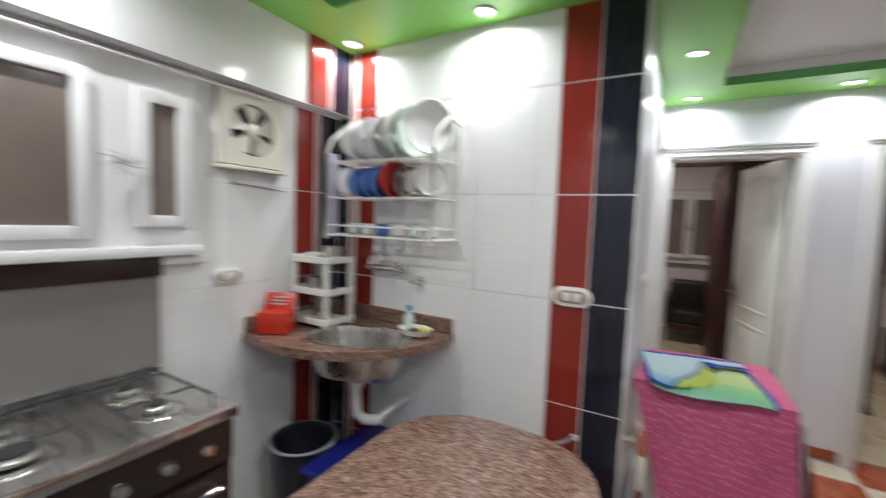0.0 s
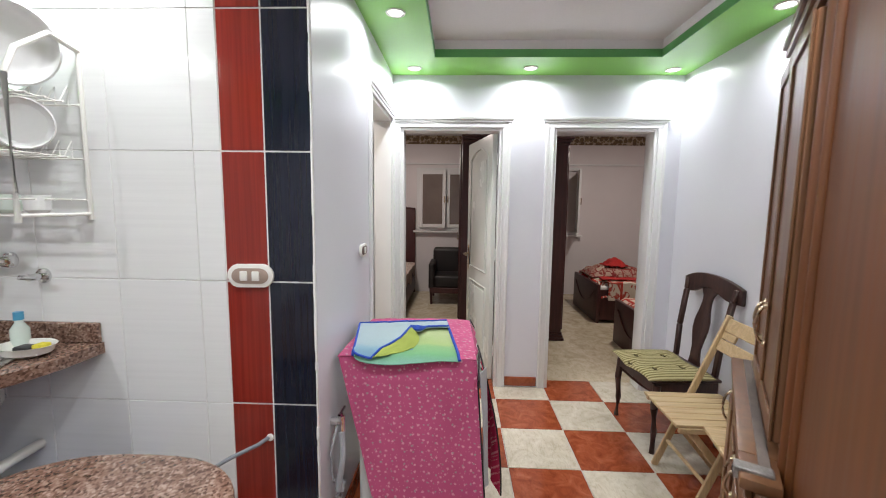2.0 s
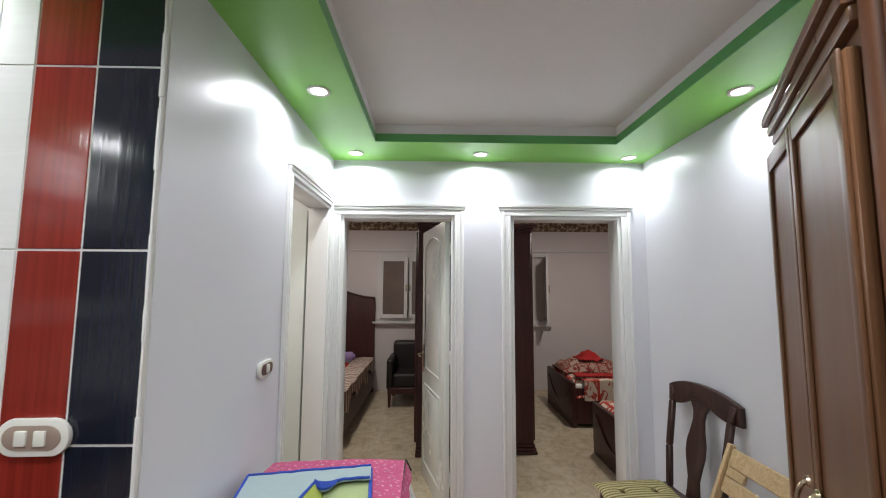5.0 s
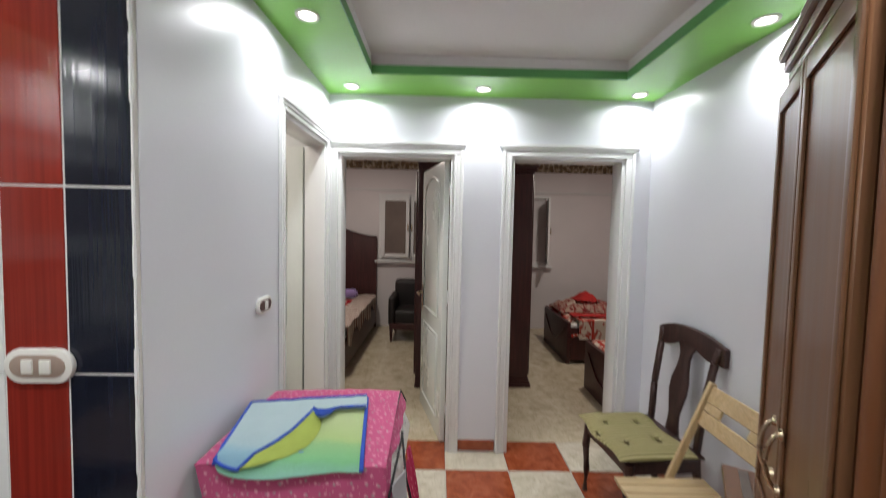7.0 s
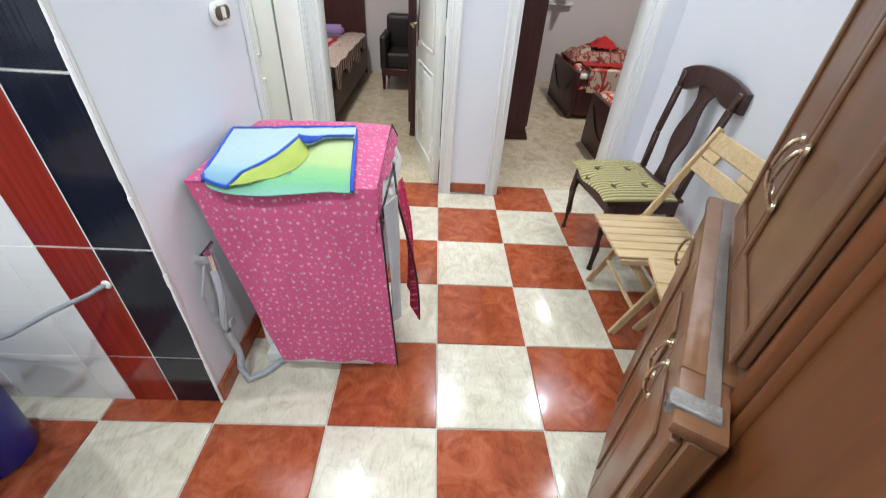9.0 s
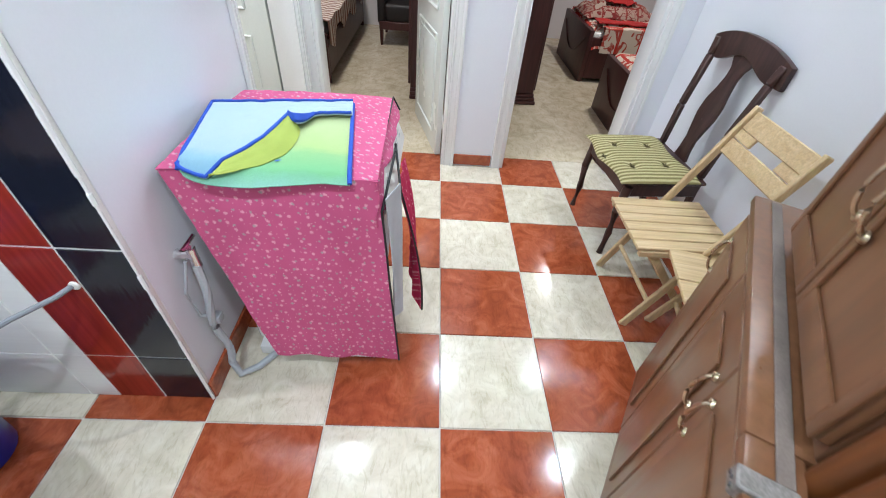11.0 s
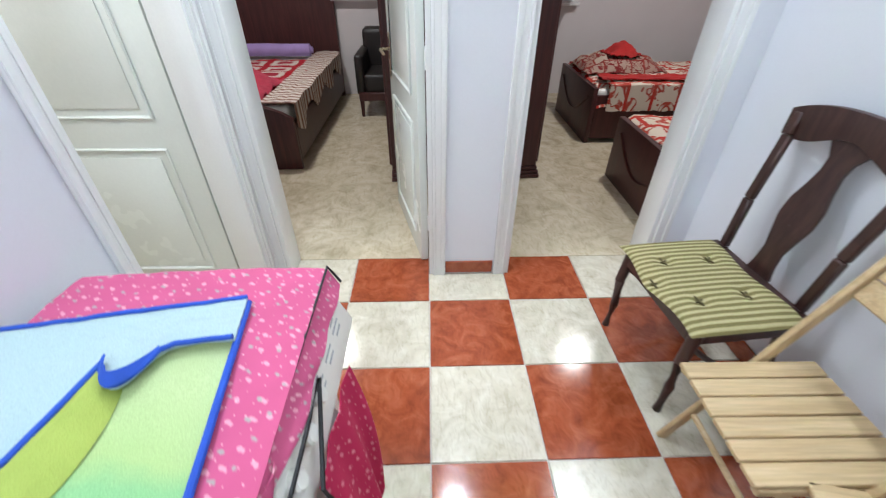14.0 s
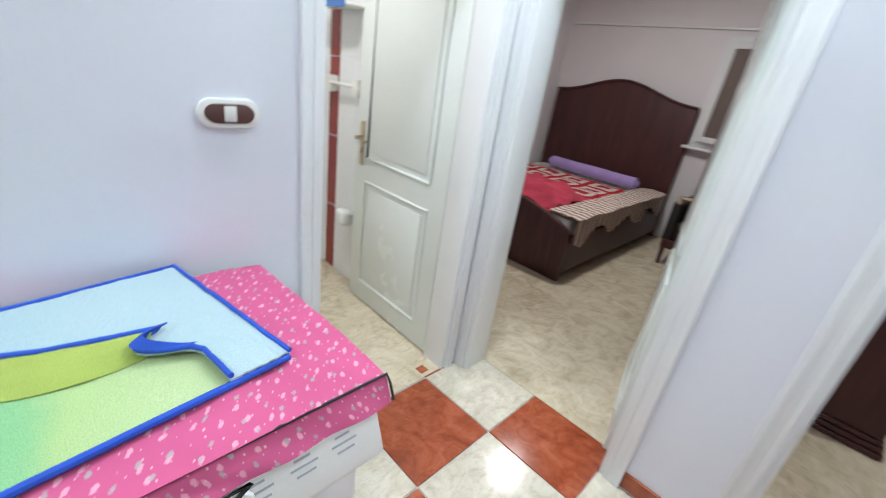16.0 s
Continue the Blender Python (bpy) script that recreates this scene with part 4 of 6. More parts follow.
    def corner(u, v):
        a = quad_pt((X1 + 0.005, Y0 - 0.006, H - 0.015), (X1 + 0.008, Y0 + 0.14, H - 0.02), (X1 + 0.02, Y0 + 0.05, H - 0.13), (X1 + 0.012, Y0 - 0.012, H - 0.16), u, v)
        return (a.x + 0.008 * math.sin(9 * u + 5 * v), a.y, a.z)
    part("corner_fold", sheet(bmesh.new(), corner, 14, 14, 0.003), PINK, c)
    def rise(p, dx, dy, dz=0.0):
        return (p[0] + dx, p[1] + dy, p[2] + dz)
    part("zip", tube(bmesh.new(), [rise(apron(1.0, 0.12 + 0.88 * k / 24), 0.002, -0.002) for k in range(25)], 0.0035, 6), ZIPPER, c, "black zip tape")
    part("zip", tube(bmesh.new(), [rise(apron(1.0, 0.12), 0.004, 0.0), rise(fringe(0.1, 0.9), 0.008, 0.0), rise(fringe(0.3, 0.98), 0.008, 0.0)] + [rise(flap(0.0, k / 16), 0.004, -0.002) for k in range(17)], 0.004, 6), ZIPPER, c, "black zip tape")
    part("zip", tube(bmesh.new(), [rise(fringe(0.12 + 0.88 * k / 14, 0.0), 0.002, 0.0, 0.003) for k in range(15)] + [rise(fringe(1.0, 0.3), 0.003, 0.004), rise(fringe(1.0, 0.9), 0.004, 0.004)], 0.003, 6), ZIPPER, c, "black zip tape")
    return H


WTOP = washing_machine()


def towel():
    """A towel lying on the cover: a green sheet with its pale blue half folded back over it."""
    t = thing("towel", (-0.55, -1.2, WTOP), "green and pale blue towel with blue hem, folded over", "towel")
    z = WTOP + 0.006
    A, B, C, D = (-0.769, -0.965), (-0.350, -0.886), (-0.286, -1.350), (-0.716, -1.338)   # far left, far right, near right, near left

    def P(u, v):
        p = quad_pt((*D, 0), (*C, 0), (*B, 0), (*A, 0), u, v)
        y = p.y - 0.028 * math.sin(math.pi * min(1.0, u * 1.2) ** 0.6) * (1 - v) ** 2
        return Vector((p.x, y, z + wobble(u, v, 0.0015, 6, 3) - max(0.0, -1.322 - y) * 0.6))

    # woven colours run from yellow-green to green towards the kitchen edge
    m, n, l, b = shader("green_towel", (0.3, 0.55, 0.1), 0.97, 0, 0.1)
    tc = n.new("ShaderNodeTexCoord")
    sep = n.new("ShaderNodeSeparateXYZ")
    l.new(tc.outputs["Object"], sep.inputs[0])
    mr = n.new("ShaderNodeMapRange")
    mr.inputs["From Min"].default_value, mr.inputs["From Max"].default_value = -1.37, -0.95
    v3 = coords(n, l)
    wob = noise_tex(n, l, v3, 9, 3)
    add = n.new("ShaderNodeMath")
    add.operation = "MULTIPLY_ADD"
    l.new(wob, add.inputs[0])
    add.inputs[1].default_value = 0.06
    l.new(sep.outputs["Y"], add.inputs[2])
    l.new(add.outputs[0], mr.inputs["Value"])
    c = ramp(n, l, mr.outputs["Result"], [(0.06, (0.26, 0.50, 0.43)), (0.18, (0.21, 0.48, 0.24)), (0.40, (0.29, 0.51, 0.24)), (0.48, (0.43, 0.56, 0.24)), (0.8, (0.49, 0.59, 0.30))])
    g = noise_tex(n, l, v3, 420, 2)
    l.new(mix(n, l, 1.0, c, ramp(n, l, g, [(0.3, (0.78,) * 3), (0.7, (1, 1, 1))]), "MULTIPLY"), b.inputs["Base Color"])
    bump(n, l, b, g, 0.6, 0.002)
    part("green_side", sheet(bmesh.new(), P, 40, 40, 0.004), m, t)

    def fold_line(u):
        # slanting fold, a small pocket, then a straight hem to the edge
        knots = ((0.0, 0.006), (0.18, 0.006), (0.37, 0.22), (0.46, 0.37), (0.56, 0.70), (0.73, 0.74), (0.78, 0.77), (1.0, 0.77))
        for (a, fa), (b, fb) in zip(knots, knots[1:]):
            if u <= b:
                dip = 0.13 * math.sin(math.pi * (u - 0.56) / 0.17) ** 0.8 if 0.56 < u < 0.73 else 0.0
                return fa + (fb - fa) * (u - a) / (b - a) - dip
        return 0.77

    def Q(u, v):
        # pale blue half: from the far edge to a slanting fold line
        f = fold_line(u)
        p = P(u, 1.0 - v * (1.0 - min(f, 0.995)))
        ridge = 0.010 * math.exp(-((u - 0.52) / 0.2) ** 2) * v ** 3
        return Vector((p.x - 0.012 * (1 - u) * (1 - v), p.y + 0.001, p.z + 0.015 + ridge + wobble(u, v, 0.0030, 7, 41)))
    blue, n, l, b = shader("pale_blue_towel_print", (0.46, 0.64, 0.66), 0.97, 0, 0.1)
    v3 = coords(n, l)
    wob = noise_tex(n, l, v3, 7, 3, 0.5, 1.0)
    sep = n.new("ShaderNodeSeparateXYZ")
    tc = n.new("ShaderNodeTexCoord")
    l.new(tc.outputs["Object"], sep.inputs[0])
    add = n.new("ShaderNodeMath")
    add.operation = "MULTIPLY_ADD"
    l.new(wob, add.inputs[0])
    add.inputs[1].default_value = 0.16
    l.new(sep.outputs["Y"], add.inputs[2])
    mr = n.new("ShaderNodeMapRange")
    mr.inputs["From Min"].default_value, mr.inputs["From Max"].default_value = -1.36, -0.92
    l.new(add.outputs[0], mr.inputs["Value"])
    c = ramp(n, l, mr.outputs["Result"], [(0.05, (0.20, 0.38, 0.52)), (0.27, (0.28, 0.45, 0.54)), (0.36, (0.40, 0.52, 0.55)), (0.7, (0.44, 0.55, 0.57))])
    g = noise_tex(n, l, v3, 420, 2)
    l.new(mix(n, l, 1.0, c, ramp(n, l, g, [(0.3, (0.8,) * 3), (0.7, (1, 1, 1))]), "MULTIPLY"), b.inputs["Base Color"])
    bump(n, l, b, g, 0.6, 0.002)
    part("blue_side", sheet(bmesh.new(), Q, 40, 40, 0.004), blue, t)

    def flapf(u, v):
        # the green side rolls up into a soft swell along the fold
        a = Q(0.19 + 0.375 * u, 1.0)
        w = 0.105 * u ** 0.7 * (1 - 0.75 * u ** 8)
        x, y = a.x + 0.004 + 0.76 * w * v, a.y - 0.004 - 0.48 * w * v
        return Vector((x, y, (a.z + 0.002) * (1 - v) + (z + 0.0005) * v + 0.012 * math.sin(math.pi * v ** 0.8) * u + wobble(u, v, 0.003, 5, 77)))
    part("turned_corner", sheet(bmesh.new(), flapf, 30, 14, 0.003), TWLYEL, t, "olive lime swell along the fold")

    def hem(pts, r=0.0048):
        bm = bmesh.new()
        tube(bm, pts, r, 8)
        part("hem", bm, HEM, t, "royal blue hem")
    N = 24
    hem([P(1.0, k / N) + Vector((0, 0, 0.004)) for k in range(N + 1)], 0.0065)
    hem([Q(k / N, 0.0) + Vector((0, 0, 0.002)) for k in range(N + 1)])
    hem([Q(0.0, k / 6) for k in range(7)])
    hem([P(0.0, k / N) + Vector((-0.004, 0, 0.004)) for k in range(N + 1)], 0.006)
    hem([Q(k / 120, 1.0) + Vector((-0.002, 0.002, 0.005)) for k in range(121)], 0.005)
    # the hem stands up as a small pocket at the end of the fold
    def ribbon(u, v):
        p = Q(0.555 + 0.175 * u, 1.0)
        return Vector((p.x - 0.004 * v, p.y + 0.020 * v - 0.006, p.z + 0.004 + 0.020 * math.sin(math.pi * (0.1 + 0.85 * u)) * (0.4 + 0.6 * v)))
    part("hem_curl", sheet(bmesh.new(), ribbon, 40, 6, 0.003), HEM, t, "royal blue hem")
    # printed blue leaves
    for du, dv, s in ((0.40, 0.17, 1.0), (0.47, 0.20, 1.2), (0.56, 0.18, 0.8)):
        p = P(du, dv)
        bm = bmesh.new()
        r = bmesh.ops.create_circle(bm, cap_ends=True, segments=12, radius=0.011 * s)
        bmesh.ops.transform(bm, matrix=Matrix.Translation((p.x, p.y, p.z + 0.0042)) @ Matrix.Rotation(0.5, 4, "Z") @ Matrix.Diagonal((1.0, 0.45, 1, 1)), verts=r["verts"])
        part("printed_leaf", bm, BLUEBOWL, t)


towel()


def washer_hoses():
    t = thing("water_tap", (LX, -1.335, 0.55), "chrome wall tap with grey hose behind the washer", "tap")
    part("valve", tube(bmesh.new(), [(LX, -1.365, 0.56), (LX + 0.05, -1.365, 0.56)], 0.016, 12), CHROME, t)
    part("body", tube(bmesh.new(), [(LX + 0.045, -1.365, 0.585), (LX + 0.045, -1.365, 0.515)], 0.014, 12), CHROME, t)
    bm = bmesh.new()
    tube(bm, [(LX + 0.045, -1.365 + 0.0, 0.59), (LX + 0.045, -1.400, 0.605), (LX + 0.045, -1.330, 0.605)], 0.007, 8)
    part("handle", bm, CHROME, t)
    bm = bmesh.new()
    tube(bm, [(LX + 0.045 + 0.008 * math.sin(k * 0.5), -1.370 - 0.02 * math.sin(k * 0.26) - 0.08 * (k / 20) ** 2, 0.52 - 0.48 * (k / 20) ** 0.9) for k in range(19)] + [(LX + 0.07, -1.43, 0.025), (LX + 0.12, -1.39, 0.014), (LX + 0.17, -1.325, 0.016)], 0.013, 8)
    part("hose", bm, GREYP, t, "grey rubber hose")
    bm = bmesh.new()
    tube(bm, [(LX + 0.03, -1.385, 0.55), (LX + 0.01 + 0.004, -1.420, 0.45), (LX + 0.02, -1.415, 0.34), (LX + 0.04, -1.385, 0.30)], 0.005, 8)
    part("cable", bm, GREYP, t, "thin grey cable with plug")
    part("plug", new_box((LX + 0.025, -1.400, 0.275), (LX + 0.06, -1.365, 0.31), 0.008, 2), GREYP, t)
    # outlet pipe through the tiled stripe
    p = thing("drain_hose", (-1.04, SY, 0.56), "grey drain hose out of the tiled wall", "hose")
    bm = bmesh.new()
    tube(bm, [(-0.985, SY + 0.01, 0.575), (-1.01, SY - 0.04, 0.570), (-1.08, SY - 0.10, 0.555), (-1.16, SY - 0.15, 0.52), (-1.30, SY - 0.17, 0.47), (-1.48, SY - 0.15, 0.43), (-1.66, SY - 0.11, 0.42), (-1.80, SY - 0.08, 0.45)], 0.0072, 8)
    part("tube", bm, HOSE, p)
    part("collar", lathe(bmesh.new(), [(0.014, 0), (0.014, 0.003), (0.012, 0.005), (0.0, 0.005)], (-0.985, SY, 0.575), 14, Matrix.Rotation(radians(90), 4, "X")), PLASTIC, p)


washer_hoses()


# ---- hall: chairs ----
def dining_chair():
    """Dark chair with a splat back, facing the washer (towards -x)."""
    t = thing("dining_chair", (1.02, -0.385, 0), "dark wooden dining chair with vase-shaped splat back", "chair")
    yc, z = -0.385, 0.435
    xf, xb = 0.845, 1.215
    for s in (-1, 1):
        y = yc + s * 0.215
        pts = [(xf + 0.004, y, z - 0.02), (xf - 0.008, y + s * 0.004, z - 0.16), (xf + 0.002, y + s * 0.002, z - 0.30), (xf - 0.004, y + s * 0.006, 0.0)]
        part("front_leg", tube(bmesh.new(), pts, 0.023, 10, 0.016), DARKCH, t)
        yb = yc + s * 0.185
        bm = bmesh.new()
        path = [(xb + 0.055, yb, 0.0), (xb + 0.015, yb, 0.22), (xb, yb, 0.45), (xb + 0.015, yb + s * 0.008, 0.66), (xb + 0.055, yb + s * 0.02, 0.90), (xb + 0.070, yb + s * 0.03, 0.975)]
        for a, b in zip(path, path[1:]):
            bar(bm, a, b, 0.036, 0.028, (1, 0, 0), 0.006)
        part("back_post", bm, DARKCH, t)
        part("side_rail", new_box((xf, y - 0.014 - s * 0.006, z - 0.075), (xb, y + 0.014 - s * 0.006, z - 0.005), 0.005), DARKCH, t)
        bm = bmesh.new()
        tube(bm, [(xf + 0.01 + 0.36 * k / 12, y - s * 0.005, 0.34 - 0.20 * math.sin(math.pi * (k / 12) * 0.5)) for k in range(13)], 0.011, 8)
        part("curved_stretcher", bm, DARKCH, t)
    part("front_rail", new_box((xf - 0.014, yc - 0.2, z - 0.075), (xf + 0.014, yc + 0.2, z - 0.005), 0.005), DARKCH, t)
    part("back_rail", new_box((xb - 0.014, yc - 0.17, z - 0.075), (xb + 0.014, yc + 0.17, z - 0.005), 0.005), DARKCH, t)
    part("seat_board", new_box((xf - 0.02, yc - 0.235, z - 0.005), (xb + 0.012, yc + 0.235, z + 0.012), 0.006), DARKCH, t)
    # crest rail, bowed
    pts = []
    for k in range(21):
        u = k / 20 * 2 - 1
        pts.append((u * 0.250, 1.035 - 0.055 * abs(u) ** 2.2))
    for k in range(20, -1, -1):
        u = k / 20 * 2 - 1
        pts.append((u * 0.250, 0.925 + 0.025 * math.cos(u * math.pi * 1.5) - 0.035 * abs(u) ** 4))
    bm = prism(bmesh.new(), pts, 0, 0.028, 0.006)
    for v in bm.verts:
        v.co.z += 0.018 * (v.co.x / 0.250) ** 2
    part("crest_rail", bm, DARKCH, t, m=Matrix.Translation((xb + 0.048, yc, 0)) @ Matrix.Rotation(radians(90), 4, "Z") @ Matrix.Rotation(radians(90), 4, "X"))
    # vase splat
    prof = [(0.455, 0.050), (0.50, 0.040), (0.56, 0.036), (0.62, 0.050), (0.68, 0.064), (0.74, 0.062), (0.80, 0.045), (0.85, 0.036), (0.89, 0.040), (0.93, 0.065), (0.95, 0.085)]
    pts = [(w, zz) for zz, w in prof] + [(-w, zz) for zz, w in reversed(prof)]
    bm = prism(bmesh.new(), pts, 0, 0.016, 0.003)
    for v in bm.verts:
        v.co.z += 0.0 + 0.075 * max(0, (v.co.y - 0.45) / 0.5) ** 1.5
    part("splat", bm, DARKCH, t, "carved vase-shaped splat", m=Matrix.Translation((xb - 0.01, yc, 0)) @ Matrix.Rotation(radians(90), 4, "Z") @ Matrix.Rotation(radians(90), 4, "X"))
    for k in range(5):
        part("carving", lathe(bmesh.new(), [(0.010 - 0.001 * k, 0), (0.006, 0.004), (0, 0.005)], (xb + 0.016 - 0.0 + 0.012 * k, yc + 0.010 * math.sin(k * 2), 0.66 + 0.035 * k), 8, Matrix.Rotation(radians(-90), 4, "Y")), DARKCH, t)
    # cushion
    c = thing("seat_cushion", (1.02, yc, z), "olive striped seat cushion with button tufts", "cushion")
    x0, x1, y0, y1 = xf - 0.045, xb - 0.02, yc - 0.245, yc + 0.235
    tufts = [(0.28, 0.28), (0.28, 0.72), (0.72, 0.30), (0.72, 0.70), (0.06, 0.5)]

    def upper(u, v, s=1):
        e = (1 - abs(2 * u - 1) ** 3.5) * (1 - abs(2 * v - 1) ** 3.5)
        d = sum(0.016 * math.exp(-((u - a) ** 2 + (v - b) ** 2) / 0.004) for a, b in tufts)
        return (x0 + u * (x1 - x0) + 0.012 * math.sin(v * 9) * (1 - e), y0 + v * (y1 - y0), z + 0.034 + s * (0.026 * max(e, 0) ** 0.45) - (d if s > 0 else 0))
    bm = sheet(bmesh.new(), upper, 44, 44)
    sheet(bm, lambda u, v: upper(u, v, -0.75), 24, 24)
    part("pad", bm, CUSHION, c)
    for a, b in tufts:
        px, py, pz = upper(a, b)
        bm = bmesh.new()
        for k in range(4):
            w = k * 1.5 + a
            tube(bm, [(px, py, pz + 0.002), (px + 0.008 * math.cos(w), py + 0.012 * math.sin(w), pz + 0.008), (px + 0.014 * math.cos(w), py + 0.024 * math.sin(w), pz + 0.006)], 0.0035, 5)
        part("tuft", bm, TUFT, c, "dark olive tuft")
    for ob, shift in ((t, (0, 0, 0)), (c, (-0.035, -0.035, 0))):
        ob.matrix_basis = Matrix.Translation((1.02, yc, 0)) @ Matrix.Translation(shift) @ Matrix.Rotation(radians(5), 4, "Z") @ Matrix.Translation((-1.02, -yc, 0)) @ ob.matrix_basis


dining_chair()


def folding_chair(label, n):
    """A slatted pine folding chair, facing -x, built with its seat centre over the origin."""
    t = thing("folding_chair", (0, 0, 0), label, "chair", "pine folding chairs")
    z = 0.43
    W = 0.178
    # seat: side bars and slats front to back
    for s in (-1, 1):
        part("seat_bar", new_box((-0.19, s * (W - 0.012) - 0.011, z - 0.035), (0.19, s * (W - 0.012) + 0.011, z - 0.008), 0.003), PINE, t)
        # front leg runs up into the back stile; rear leg crosses it
        bm = bmesh.new()
        bar(bm, (-0.115, s * (W + 0.012), 0.0), (0.228, s * (W + 0.012), 0.868), 0.018, 0.036, (1, 0, 0), 0.004)
        part("stile", bm, PINEY, t)
        bm = bmesh.new()
        bar(bm, (0.20, s * (W - 0.036), 0.0), (-0.13, s * (W - 0.036), z - 0.03), 0.018, 0.034, (1, 0, 0), 0.004)
        part("rear_leg", bm, PINEY, t)
    for k in range(n):
        y = -W + 0.004 + (2 * W - 0.008) * (k + 0.5) / n
        h = (2 * W - 0.008) / n / 2 - 0.0022
        part("seat_slat", new_box((-0.205, y - h, z - 0.008), (0.195, y + h, z + 0.008), 0.003), PINE, t)
    for x in (-0.15, 0.14):
        part("cross_bar", new_box((x - 0.012, -W, z - 0.03), (x + 0.012, W, z - 0.0085), 0.003), PINE, t)
    part("front_stretcher", tube(bmesh.new(), [(-0.055, -W, 0.15), (-0.055, W, 0.15)], 0.010, 8), PINE, t)
    part("rear_stretcher", tube(bmesh.new(), [(0.12, -W + 0.03, 0.105), (0.12, W - 0.03, 0.105)], 0.010, 8), PINE, t)
    # back: two broad boards with a hand slot between
    for z0, z1, d in ((0.785, 0.86, 0.212), (0.685, 0.75, 0.175)):
        bm = new_box((-0.008, -W - 0.002, 0), (0.008, W + 0.002, z1 - z0), 0.004)
        part("back_board", bm, PINE, t, m=Matrix.Translation((d - 0.012, 0, z0)) @ Matrix.Rotation(radians(21.5), 4, "Y"))
    for s in (-1, 1):
        bm = new_box((-0.007, -0.05, 0), (0.007, 0.05, 0.04), 0.003)
        part("back_block", bm, PINE, t, m=Matrix.Translation((0.187, s * 0.128, 0.748)) @ Matrix.Rotation(radians(21.5), 4, "Y"))
    return t


fc = folding_chair("pale pine folding chair with two-board seat, unfolded", 2)
fc.matrix_basis = Matrix.Translation((1.016, -1.29, 0)) @ Matrix.Rotation(radians(-13), 4, "Z")
fc = folding_chair("pale pine folding chair with slatted seat, unfolded", 6)
fc.matrix_basis = Matrix.Translation((0.937, -0.918, 0)) @ Matrix.Rotation(radians(-1), 4, "Z")


# ---- hall: brown cupboard standing at a slant ----
CU = Matrix.Translation((0.782, -1.345, 0)) @ Matrix.Rotation(radians(-122.1), 4, "Z")
# local x runs along the front towards the kitchen, local -y faces into the room ... depth along +y


def arched_handle(bm, x, y, z, h=0.10):
    pts = []
    for k in range(13):
        a = math.pi * k / 12
        pts.append((x, y - 0.022 * math.sin(a), z - h / 2 * math.cos(a)))
    tube(bm, pts, 0.0042, 8)
    lathe(bm, [(0.011, 0), (0.009, 0.006), (0, 0.007)], (x, y, z - h / 2), 10, Matrix.Rotation(radians(90), 4, "X"))
    lathe(bm, [(0.011, 0), (0.009, 0.006), (0, 0.007)], (x, y, z + h / 2), 10, Matrix.Rotation(radians(90), 4, "X"))
    return bm


